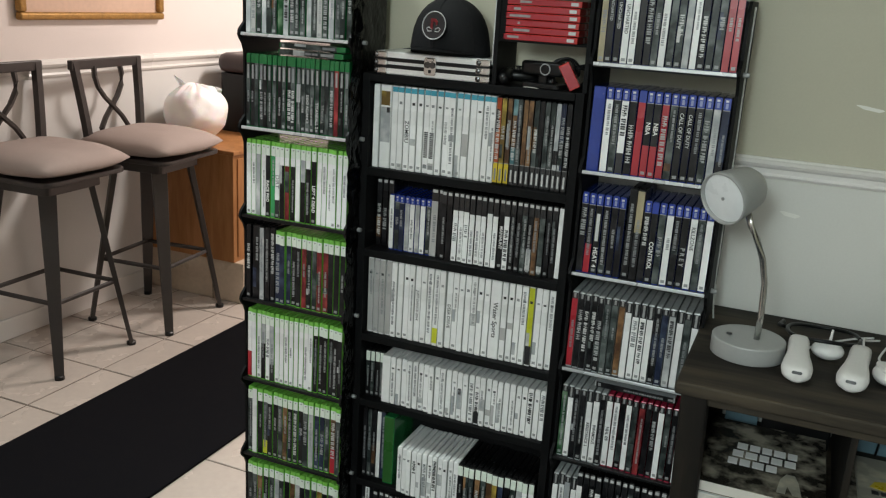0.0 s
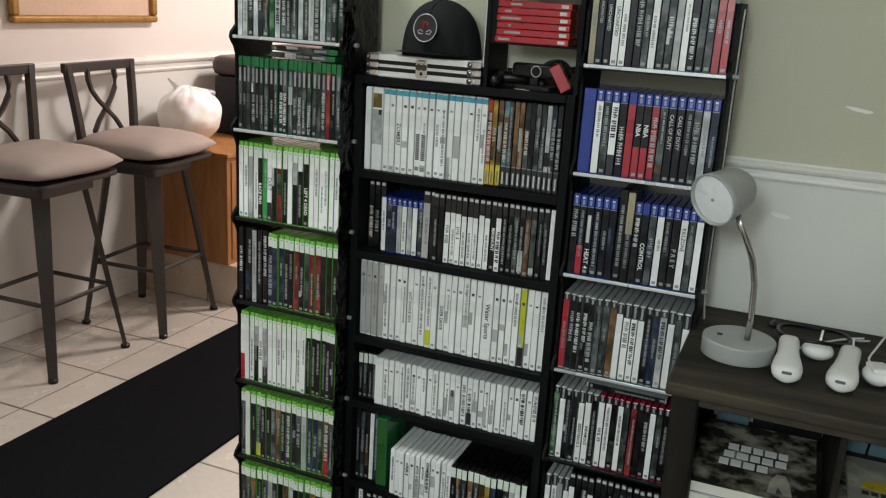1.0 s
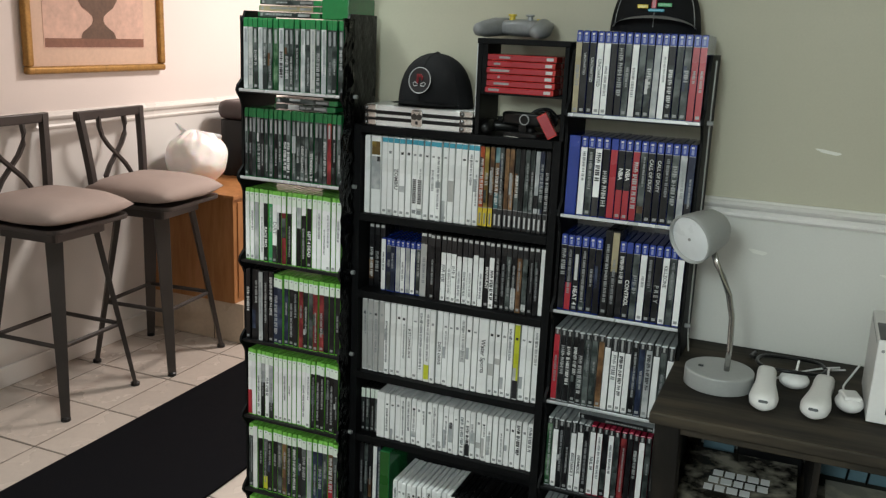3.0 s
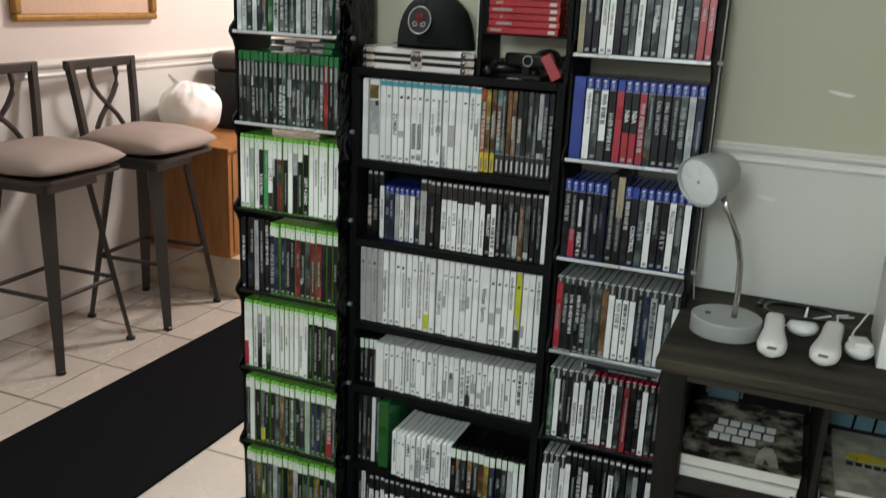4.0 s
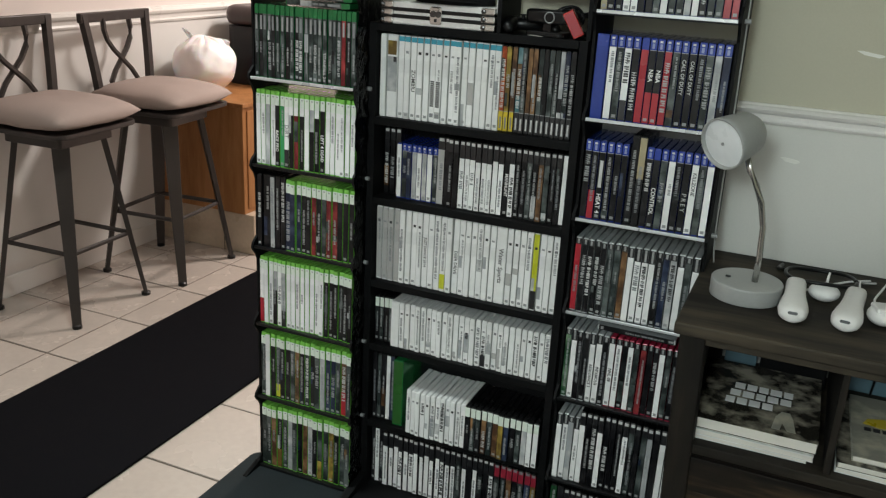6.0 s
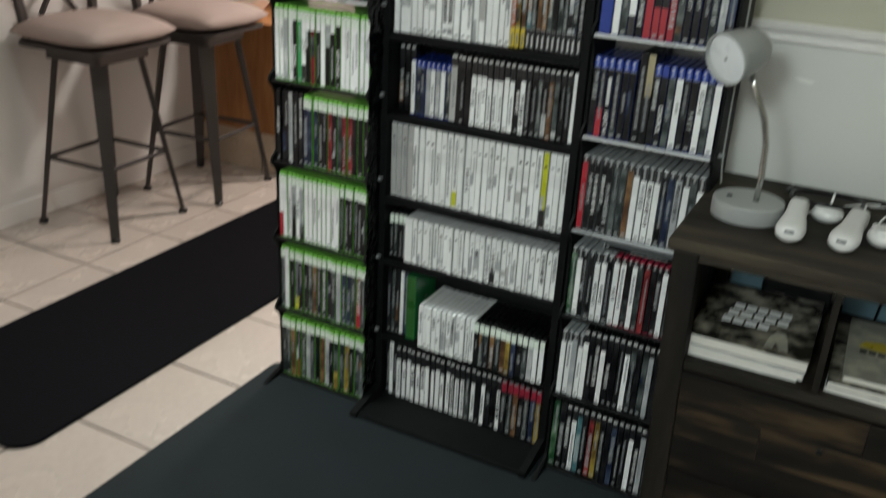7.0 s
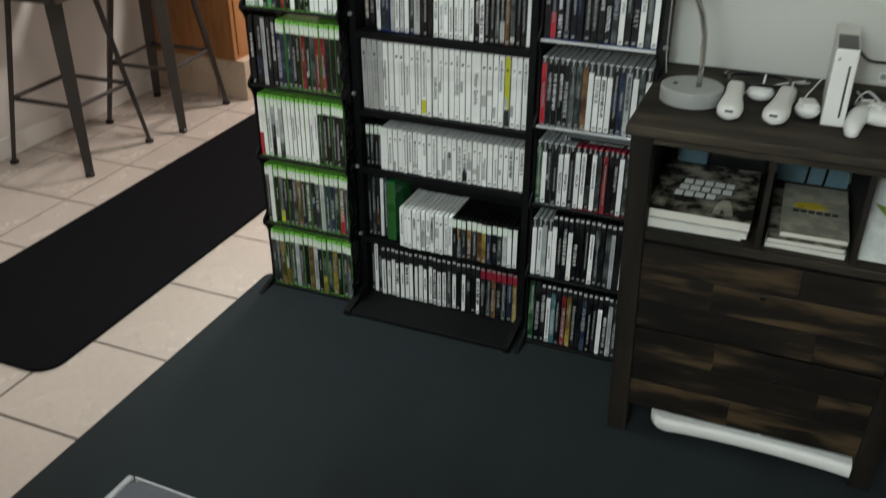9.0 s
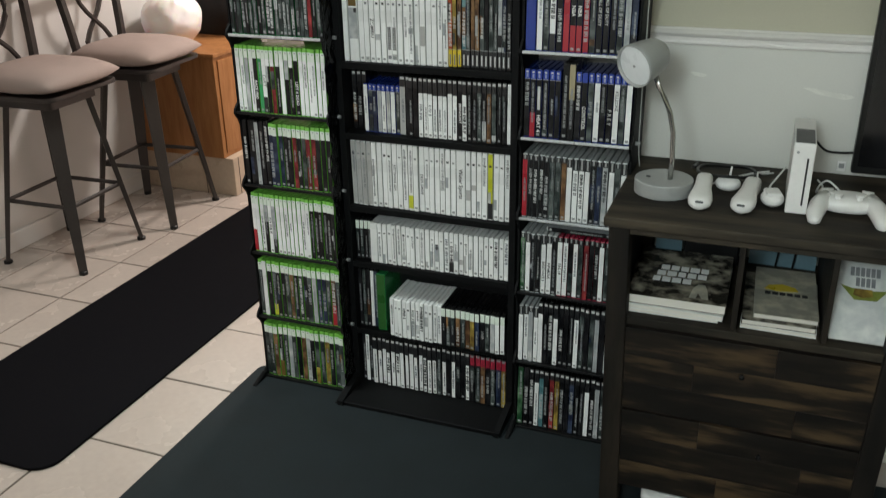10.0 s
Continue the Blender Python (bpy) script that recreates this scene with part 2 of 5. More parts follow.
SHELL = {
    "one": surface("shell_green", (0.018, 0.175, 0.052), 0.2, vary=0.15, scale=14, fine=80, bump=0.02, coat=0.5),
    "360": surface("shell_lime_green", (0.21, 0.60, 0.085), 0.25, vary=0.15, scale=14, fine=80, bump=0.02, coat=0.4),
    "ps4": surface("shell_blue", (0.016, 0.040, 0.26), 0.18, vary=0.15, scale=14, fine=80, bump=0.02, coat=0.5),
    "ps3": surface("shell_smoke_grey", (0.48, 0.51, 0.515), 0.18, vary=0.12, scale=14, fine=80, bump=0.02, coat=0.5),
    "black": surface("shell_black", (0.006, 0.006, 0.0065), 0.3, spec=0.3, vary=0.2, scale=14, fine=80, bump=0.02, coat=0.3),
    "white": surface("shell_white", (0.80, 0.815, 0.805), 0.25, vary=0.05, scale=14, fine=80, bump=0.02, coat=0.3),
    "wine": surface("shell_dark_red", (0.36, 0.022, 0.055), 0.2, vary=0.15, scale=14, fine=80, bump=0.02, coat=0.4),
    "red": surface("shell_red", (0.52, 0.030, 0.025), 0.25, vary=0.12, scale=14, fine=80, bump=0.02, coat=0.3),
}
BAND = {
    "one": surface("band_green", (0.018, 0.170, 0.052), 0.25, vary=0.1, scale=14, fine=80, bump=0),
    "360": surface("band_white", (0.75, 0.83, 0.74), 0.3, vary=0.06, scale=14, fine=80, bump=0),
    "ps4": surface("band_blue", (0.022, 0.050, 0.30), 0.25, vary=0.1, scale=14, fine=80, bump=0),
    "black": surface("band_black", (0.014, 0.014, 0.016), 0.3, vary=0.2, scale=14, fine=80, bump=0),
    "teal": surface("band_teal", (0.05, 0.34, 0.46), 0.3, vary=0.1, scale=14, fine=80, bump=0),
    "red": surface("band_red", (0.27, 0.015, 0.035), 0.3, vary=0.1, scale=14, fine=80, bump=0),
    "yellow": TONE["y"],
}
BAND_PRINT = surface("print_pale_blue", (0.20, 0.25, 0.46), 0.35, vary=0.1, scale=20, fine=80, bump=0)
INK_DIM = surface("print_pale_grey", (0.30, 0.31, 0.31), 0.35, vary=0.2, scale=20, fine=80, bump=0)


# ---- mesh helpers ----
def part(name, bm, material, parent, label=""):
    """Links a bmesh as one mesh object under a thing (or at top level when parent is None)."""
    me = bpy.data.meshes.new(name)
    bm.to_mesh(me)
    bm.free()
    me.materials.append(material)
    ob = new(name, me)
    if parent is not None:
        ob.parent = parent
    if label:
        ob["label"] = label
    return ob


def thing(name, where, label, category, group="", kind=""):
    ob = new(name)
    ob.matrix_world = where
    return tagged(ob, label, category, group, kind)


def add_box(bm, x0, x1, y0, y1, z0, z1, bevel=0.0, seg=2):
    r = bmesh.ops.create_cube(bm, size=1.0)
    vs = r["verts"]
    bmesh.ops.scale(bm, vec=(x1 - x0, y1 - y0, z1 - z0), verts=vs)
    bmesh.ops.translate(bm, vec=((x0 + x1) / 2, (y0 + y1) / 2, (z0 + z1) / 2), verts=vs)
    if bevel:
        es = list({e for v in vs for e in v.link_edges})
        bmesh.ops.bevel(bm, geom=es, offset=bevel, segments=seg, profile=0.5, affect="EDGES")


def box(x0, x1, y0, y1, z0, z1, bevel=0.0, seg=2):
    bm = bmesh.new()
    add_box(bm, x0, x1, y0, y1, z0, z1, bevel, seg)
    return bm


def smooth(ob):
    for p in ob.data.polygons:
        p.use_smooth = True
    return ob


def add_tube(bm, pts, radii, sides=8, squash=1.0):
    """A tube along points; radii one number or one for each point."""
    pts = [Vector(p) for p in pts]
    if not isinstance(radii, (list, tuple)):
        radii = [radii] * len(pts)
    rings = []
    up = Vector((0, 0, 1))
    for i, p in enumerate(pts):
        d = (pts[min(i + 1, len(pts) - 1)] - pts[max(i - 1, 0)]).normalized()
        ref = up if abs(d.dot(up)) < 0.9 else Vector((0, 1, 0))
        a = d.cross(ref).normalized()
        b = d.cross(a).normalized()
        rings.append([bm.verts.new(p + radii[i] * (math.cos(t) * a + squash * math.sin(t) * b))
                      for t in [2 * math.pi * (k + 0.5) / sides for k in range(sides)]])
    for r, q in zip(rings, rings[1:]):
        for k in range(sides):
            bm.faces.new((r[k], r[(k + 1) % sides], q[(k + 1) % sides], q[k]))
    bm.faces.new(rings[0][::-1])
    bm.faces.new(rings[-1])
    bmesh.ops.recalc_face_normals(bm, faces=bm.faces)


def tube(pts, radii, sides=8, squash=1.0):
    bm = bmesh.new()
    add_tube(bm, pts, radii, sides, squash)
    return bm


def flat_bar(pts, across, half_w, half_t):
    """A bar of flat section along points: its broad side lies along the vector across, and it tapers."""
    bm = bmesh.new()
    rings = []
    for i, p in enumerate(pts):
        d = (pts[min(i + 1, len(pts) - 1)] - pts[max(i - 1, 0)]).normalized()
        n = d.cross(across).normalized()
        rings.append([bm.verts.new(p + sa * half_w[i] * across + sb * half_t[i] * n) for sa, sb in ((-1, -1), (1, -1), (1, 1), (-1, 1))])
    for a, b in zip(rings, rings[1:]):
        for k in range(4):
            bm.faces.new((a[k], a[(k + 1) % 4], b[(k + 1) % 4], b[k]))
    bm.faces.new(rings[0][::-1])
    bm.faces.new(rings[-1])
    bmesh.ops.recalc_face_normals(bm, faces=bm.faces)
    bmesh.ops.bevel(bm, geom=[e for e in bm.edges if e.is_manifold and e.calc_face_angle(0) > 1.0], offset=0.002, segments=2, profile=0.5, affect="EDGES")
    return bm


def lathe(profile, sides=32, close=True):
    """Turns (radius, z) pairs round the z axis."""
    bm = bmesh.new()
    rings = []
    for r, z in profile:
        rings.append([bm.verts.new((r * math.cos(2 * math.pi * k / sides), r * math.sin(2 * math.pi * k / sides), z)) for k in range(sides)])
    for a, b in zip(rings, rings[1:]):
        for k in range(sides):
            bm.faces.new((a[k], a[(k + 1) % sides], b[(k + 1) % sides], b[k]))
    if close:
        bm.faces.new(rings[0][::-1])
        bm.faces.new(rings[-1])
    bmesh.ops.remove_doubles(bm, verts=bm.verts, dist=1e-5)
    bmesh.ops.recalc_face_normals(bm, faces=bm.faces)
    return bm


def extrude_outline(outline, axis, a, b, bevel=0.0):
    """A plate: a closed outline of 2D points, thick from a to b along the named axis."""
    bm = bmesh.new()

    def at(p, v):
        return {"x": (v, p[0], p[1]), "y": (p[0], v, p[1]), "z": (p[0], p[1], v)}[axis]
    lo = [bm.verts.new(at(p, a)) for p in outline]
    hi = [bm.verts.new(at(p, b)) for p in outline]
    n = len(outline)
    for k in range(n):
        bm.faces.new((lo[k], lo[(k + 1) % n], hi[(k + 1) % n], hi[k]))
    bm.faces.new(lo[::-1])
    bm.faces.new(hi)
    bmesh.ops.recalc_face_normals(bm, faces=bm.faces)
    if bevel:
        caps = [e for e in bm.edges if abs(e.calc_face_angle(0)) > 1.0]
        bmesh.ops.bevel(bm, geom=caps, offset=bevel, segments=2, profile=0.5, affect="EDGES")
    return bm


def rounded_rect(x0, x1, y0, y1, r, n=6):
    pts = []
    for cx, cy, a0 in ((x1 - r, y1 - r, 0), (x0 + r, y1 - r, 90), (x0 + r, y0 + r, 180), (x1 - r, y0 + r, 270)):
        for k in range(n + 1):
            a = radians(a0 + 90 * k / n)
            pts.append((cx + r * math.cos(a), cy + r * math.sin(a)))
    return pts


# ---- structure ----
WALL_Y, WALL_X, CEILING = 2.09, -2.69, 2.45
RAIL_Z = 1.055


def structure(name, bm, mat, label, category):
    return tagged(part(name, bm, mat, None), label, category, kind="structure")


floor = structure("floor", box(-2.9, 3.2, -2.4, 6.2, -0.12, -0.003), GROUT, "mortar bed under beige ceramic floor tiles", "floor")
structure("ceiling", box(-2.9, 3.2, -2.4, 6.2, CEILING, CEILING + 0.1), CEIL, "plain white painted ceiling", "ceiling")
structure("wall_west", box(WALL_X - 0.12, WALL_X, -2.4, 6.2, 0, CEILING), WALL_PINK, "warm white painted wall of the dining side", "wall")
structure("wall_north", box(-1.0, 3.2, WALL_Y, WALL_Y + 0.12, 0, CEILING), WALL_SAGE, "sage painted wall behind the shelves", "wall")
structure("wall_east", box(3.08, 3.2, -2.4, WALL_Y, 0, CEILING), WALL_SAGE, "plain sage wall", "wall")
structure("wall_south", box(WALL_X, 3.08, -2.4, -2.28, 0, CEILING), WALL_PINK, "plain warm white wall", "wall")
# unseen wall, added so the rear lamp does not reach the stools
structure("wall_partition", box(WALL_X, -0.90, 0.50, 0.62, 0, CEILING), WALL_PINK, "unseen plain warm white wall added to keep rear light off the dining side", "wall")
structure("wall_far", box(WALL_X, -0.2, 6.08, 6.2, 0, CEILING), WALL_PINK, "plain warm white wall at the far end", "wall")
structure("wall_passage", box(-0.3, -0.2, WALL_Y + 0.12, 6.08, 0, CEILING), WALL_PINK, "plain warm white wall beside the passage", "wall")


def rail_profile(depth):
    """Chair rail section: (out, up) from the wall."""
    return [(0, -0.045), (0.010 * depth, -0.045), (0.014 * depth, -0.036), (0.010 * depth, -0.028), (0.012 * depth, -0.012), (0.022 * depth, -0.004),
            (0.026 * depth, 0.006), (0.020 * depth, 0.014), (0.012 * depth, 0.018), (0.010 * depth, 0.024), (0, 0.024)]


structure("lower_wall_panel_west", box(WALL_X, WALL_X + 0.004, 0.62, 6.08, 0.0, RAIL_Z - 0.04), WALL_LOW, "pale painted lower wall under the chair rail", "wall panel")
structure("lower_wall_panel_north", box(-0.996, 3.08, WALL_Y - 0.004, WALL_Y, 0.0, 1.11), WALL_GREY, "grey-white painted lower wall under the chair rail", "wall panel")
structure("trim_west", extrude_outline([(WALL_X + o, RAIL_Z + u) for o, u in rail_profile(1)], "y", 0.62, 6.08), TRIM, "white moulded wooden chair rail", "chair rail")
structure("trim_north", extrude_outline([(WALL_Y - o, 1.116 + 0.6 * u) for o, u in rail_profile(1)], "x", -0.996, 3.08), TRIM, "white moulded wooden chair rail", "chair rail")
structure("baseboard", box(WALL_X + 0.004, WALL_X + 0.018, 0.62, 6.08, 0, 0.085, 0.004), WALL_LOW, "pale painted baseboard", "baseboard")
structure("baseboard_north", box(-0.996, 3.08, WALL_Y - 0.018, WALL_Y - 0.004, 0, 0.085, 0.004), TRIM, "white painted baseboard", "baseboard")


# ---- rug and mat ----
tagged(part("floor_runner", extrude_outline(rounded_rect(-2.01, -1.43, 1.26, 3.75, 0.07, 8), "z", 0.0004, 0.010, 0.003), RUG, None),
       "long black rubber floor runner with rounded corners", "runner")
tagged(part("floor_mat", extrude_outline(rounded_rect(-1.172, 1.4, -0.9, 1.952, 0.03, 4), "z", 0.0004, 0.008, 0.002), MAT_GREY, None),
       "large charcoal grey rubber floor mat under the shelves", "floor mat")


# ---- bar stools ----
def bar_stool(where, label):
    """Origin on the floor under the seat; the back stands at -x."""
    st = thing("bar_stool", where, label, "bar stool", "bar stools along the wall")
    for sx, sy in ((1, -1), (1, 1), (-1, -1), (-1, 1)):
        top, foot = Vector((0.105 * sx, 0.105 * sy, 0.675)), Vector((0.19 * sx, 0.19 * sy, 0.012))
        leg = part("leg", flat_bar([top, top.lerp(foot, 0.5), foot], Vector((-sy, sx, 0)).normalized(), (0.031, 0.024, 0.0165), (0.011, 0.010, 0.008)), IRON, st)
        part("foot_cap", lathe([(0.0, 0), (0.018, 0), (0.018, 0.012), (0.013, 0.016), (0.0, 0.016)], 10), BLACK_PLASTIC, leg).location = (foot.x, foot.y, 0)
    zs = 0.27
    k = 0.105 + (0.19 - 0.105) * (0.675 - zs) / 0.663
    for a, b in (((k, -k), (k, k)), ((k, k), (-k, k)), ((-k, k), (-k, -k)), ((-k, -k), (k, -k))):
        part("footrest_bar", tube([(*a, zs), (*b, zs)], 0.0095, 6), IRON, st)
    part("apron", extrude_outline(rounded_rect(-0.135, 0.135, -0.135, 0.135, 0.02, 3), "z", 0.655, 0.69, 0.003), IRON, st)
    part("swivel_plate", extrude_outline(rounded_rect(-0.10, 0.10, -0.10, 0.10, 0.01, 2), "z", 0.69, 0.704), CHROME, st, "steel swivel plate")
    part("seat_frame", extrude_outline(rounded_rect(-0.205, 0.205, -0.205, 0.205, 0.05, 5), "z", 0.704, 0.722, 0.004), IRON, st)
    # cushion: a pillow whose edges thin out to a seam
    bm = bmesh.new()
    n, w = 18, 0.232
    grid = {}
    for side in (1, -1):
        for i in range(n + 1):
            for j in range(n + 1):
                u, v = -1 + 2 * i / n, -1 + 2 * j / n
                edge = max(abs(u), abs(v))
                if side < 0 and edge > 0.999:
                    grid[(side, i, j)] = grid[(1, i, j)]
                    continue
                # corners drawn in
                r = 1 - 0.10 * (u * v) ** 2
                h = (1 - abs(u) ** 3.2) * (1 - abs(v) ** 3.2)
                z = 0.755 + side * (0.062 if side > 0 else 0.034) * max(h, 0) ** 0.55 + 0.004 * noise.noise((u * 3 + where.translation.y, v * 3, side))
                grid[(side, i, j)] = bm.verts.new((w * u * r, w * v * r, z))
        for i in range(n):
            for j in range(n):
                q = [grid[(side, i, j)], grid[(side, i + 1, j)], grid[(side, i + 1, j + 1)], grid[(side, i, j + 1)]]
                bm.faces.new(q if side > 0 else q[::-1])
    bmesh.ops.recalc_face_normals(bm, faces=bm.faces)
    smooth(part("cushion", bm, FABRIC, st, "plump beige fabric cushion"))
    # back: two raked posts, a top rail and two bowed crossing bars
    def rake(z):
        s = (z - 0.70) / 0.38
        return -0.175 - 0.035 * s ** 1.5 if s > 0 else -0.175
    for sy in (1, -1):
        part("back_post", tube([(rake(z), sy * (0.158 + 0.037 * max(0, (z - 0.70) / 0.38)), z) for z in (0.700, 0.76, 0.84, 0.92, 1.0, 1.075)], 0.019, 4), IRON, st)
    part("top_rail", box(rake(1.075) - 0.012, rake(1.075) + 0.012, -0.215, 0.215, 1.045, 1.083, 0.004), IRON, st)
    for sy in (1, -1):
        pts = []
        for q in range(9):
            f = q / 8
            z = 0.72 + 0.335 * f
            y = sy * (0.085 - 0.17 * f + 0.035 * math.sin(2 * math.pi * f))
            pts.append((rake(z) + 0.004 * sy, y, z))
        part("cross_bar", tube(pts, 0.011, 6), IRON, st)
    return st


bar_stool(pose(-2.43, 2.515, 0, 0, 0, 2), "brown-grey metal bar stool with crossed back and beige cushion")
bar_stool(pose(-2.39, 3.035, 0, 0, 0, 5), "brown-grey metal bar stool with beige cushion next to the wooden cabinet")

# ---- picture on the dining wall ----
pic = thing("framed_picture", pose(WALL_X, 3.055, 1.230), "urn still life in carved gilt frame hung on the wall", "picture", )
PY, PH = 0.398, 0.98
for nm, y0, y1, z0, z1 in (("frame_bottom", -PY, PY, 0, 0.030), ("frame_top", -PY, PY, PH - 0.030, PH), ("frame_side", -PY, -PY + 0.036, 0.030, PH - 0.030), ("frame_side", PY - 0.036, PY, 0.030, PH - 0.030)):
    bm = box(0.002, 0.034, y0, y1, z0, z1, 0.010, 3)
    part(nm, bm, GILT, pic)

INNER = surface("picture_mat_peach", (0.66, 0.47, 0.36), 0.6, vary=0.08, scale=8, fine=60, bump=0.02)
SCENE_A = surface("print_ground_rose", (0.63, 0.42, 0.34), 0.6, vary=0.2, scale=9, fine=40, bump=0.02)
SCENE_B = surface("print_table_brown", (0.22, 0.10, 0.065), 0.6, vary=0.25, scale=12, fine=60, bump=0.02)
SCENE_C = surface("print_urn_umber", (0.13, 0.075, 0.05), 0.6, vary=0.3, scale=16, fine=60, bump=0.02)
part("picture_mount", box(0.004, 0.014, -PY + 0.034, PY - 0.034, 0.028, PH - 0.028), INNER, pic)
part("print_ground", box(0.014, 0.0155, -0.295, 0.275, 0.100, 0.82), SCENE_A, pic)
part("print_table", box(0.0155, 0.0165, -0.290, 0.270, 0.104, 0.140), SCENE_B, pic)
urn = [(0.100, 0.139), (0.096, 0.152), (0.088, 0.166), (0.060, 0.182), (0.036, 0.200), (0.029, 0.215), (0.032, 0.232), (0.056, 0.250), (0.088, 0.268), (0.112, 0.30), (0.125, 0.345), (0.118, 0.40), (0.085, 0.45), (0.058, 0.49), (0.052, 0.53), (0.075, 0.565)]
part("print_urn", extrude_outline([(y, z) for y, z in urn] + [(-y, z) for y, z in urn[::-1]], "x", 0.0165, 0.0175), SCENE_C, pic)

# ---- wooden cabinet in the corner of the dining side ----
cab = thing("corner_cabinet", pose(-2.675, 3.32, 0), "orange-brown oak cabinet on a tiled plinth beside the wall", "cabinet")
part("plinth", box(0, 0.530, 0.0, 0.95, 0, 0.192, 0.004), STONE, cab, "beige tiled plinth")
part("plinth_joint", box(0.5295, 0.5312, 0.040, 0.045, 0.0, 0.190), GROUT, cab)
for x in (0.10, 0.36):
    part("plinth_joint", box(x, x + 0.004, -0.0012, 0.001, 0.0, 0.190), GROUT, cab)
part("body", box(0.004, 0.486, -0.008, 0.95, 0.192, 0.682, 0.003), OAK, cab)
part("cabinet_top", box(0.0, 0.496, -0.016, 0.97, 0.682, 0.702, 0.004), OAK, cab)
part("door_panel", box(0.486, 0.492, 0.02, 0.47, 0.215, 0.665, 0.002), OAK, cab)
part("door_panel", box(0.486, 0.492, 0.48, 0.93, 0.215, 0.665, 0.002), OAK, cab)

# white plastic bag, knotted at the top
BAG = surface("plastic_bag_white", (0.93, 0.93, 0.93), 0.42, vary=0.02, scale=9, fine=50, bump=0.25)
BAG.node_tree.nodes["Principled BSDF"].inputs["Subsurface Weight"].default_value = 0.35
BAG.node_tree.nodes["Principled BSDF"].inputs["Subsurface Scale"].default_value = 0.03


def bag_body():
    """A stuffed round bag with creases that run up to its knot."""
    bm = bmesh.new()
    n, m = 72, 40
    rings = []
    for i in range(m + 1):
        th = math.pi * i / m
        ring = []
        for k in range(n):
            a = 2 * math.pi * k / n
            d = Vector((math.sin(th) * math.cos(a), math.sin(th) * math.sin(a), -math.cos(th)))
            up = max(0.0, d.z)
            crease = 0.0032 * up * math.sin(9 * a + 3.0 * noise.noise(d * 2.0)) + 0.0016 * up * math.sin(17 * a + 1.0)
            dent = 0.007 * noise.noise(d * 2.0) + 0.002 * noise.noise(d * 6.0)
            r = 0.128 + crease + dent
            ring.append(bm.verts.new((d.x * r * 1.12, d.y * r * 1.12, max(0.0, 0.125 + d.z * r * 1.02))))
        rings.append(ring)
    for p, q in zip(rings, rings[1:]):
        for k in range(n):
            bm.faces.new((p[k], p[(k + 1) % n], q[(k + 1) % n], q[k]))
    bmesh.ops.remove_doubles(bm, verts=bm.verts, dist=1e-5)
    bmesh.ops.recalc_face_normals(bm, faces=bm.faces)
    return bm


def bag_flap(root, tip, width, wave):
    """A thin crumpled end of the bag, from the knot out to a torn point."""
    bm = bmesh.new()
    root, tip = Vector(root), Vector(tip)
    along = tip - root
    side = along.cross(Vector((0.62, -0.78, 0.1))).normalized()
    out = along.cross(side).normalized()
    n, m = 10, 6
    grid = []
    for i in range(n + 1):
        f = i / n
        line = []
        for j in range(m + 1):
            u = -1 + 2 * j / m
            wd = width * (1 - f) ** 0.7 * (1 + 0.25 * noise.noise((f * 5, u * 3, wave))) + 0.002
            line.append(bm.verts.new(root + along * f + side * (u * wd) + out * (0.010 * math.sin(u * 4 + wave + 3 * f) * (1 - 0.5 * f))))
        grid.append(line)
    for a, b in zip(grid, grid[1:]):
        for j in range(m):
            bm.faces.new((a[j], a[j + 1], b[j + 1], b[j]))
    bmesh.ops.solidify(bm, geom=bm.faces[:], thickness=0.0012)
    bmesh.ops.recalc_face_normals(bm, faces=bm.faces)
    return bm


bag = thing("plastic_bag", pose(-2.500, 3.46, 0.7025), "round stuffed white plastic bag knotted on top, on cabinet", "bag")
smooth(part("body", bag_body(), BAG, bag))
for root, tip, wd, wv in (((-0.020, -0.018, 0.216), (-0.072, -0.058, 0.290), 0.019, 0.0), ((0.040, 0.030, 0.216), (0.094, 0.070, 0.230), 0.034, 2.6)):
    smooth(part("tied_end", bag_flap(root, tip, wd, wv), BAG, bag))
smooth(part("knot", tube([(-0.050, -0.035, 0.218), (-0.02, -0.015, 0.231), (0.01, 0.005, 0.233), (0.055, 0.036, 0.219)], [0.014, 0.019, 0.020, 0.012], 12), BAG, bag))

DARK_BROWN = surface("dark_brown_lid", (0.030, 0.018, 0.018), 0.35, vary=0.15, scale=10, fine=120, bump=0.05)
bx = thing("black_container", pose(-2.40, 3.92, 0.7025), "black container with rounded dark brown lid on cabinet", "container")
part("body", extrude_outline(rounded_rect(-0.2, 0.2, -0.17, 0.17, 0.05, 5), "z", 0.0, 0.282, 0.004), BLACK_PLASTIC, bx)
bm = extrude_outline(rounded_rect(-0.212, 0.212, -0.18, 0.18, 0.06, 6), "z", 0.282, 0.377, 0.035)
smooth(part("lid", bm, DARK_BROWN, bx))


# ---- game case racks ----
RACK_Z = [1.303, 1.0878, 0.8726, 0.6574, 0.4422, 0.2270, 0.0125]
TILT = 0.6


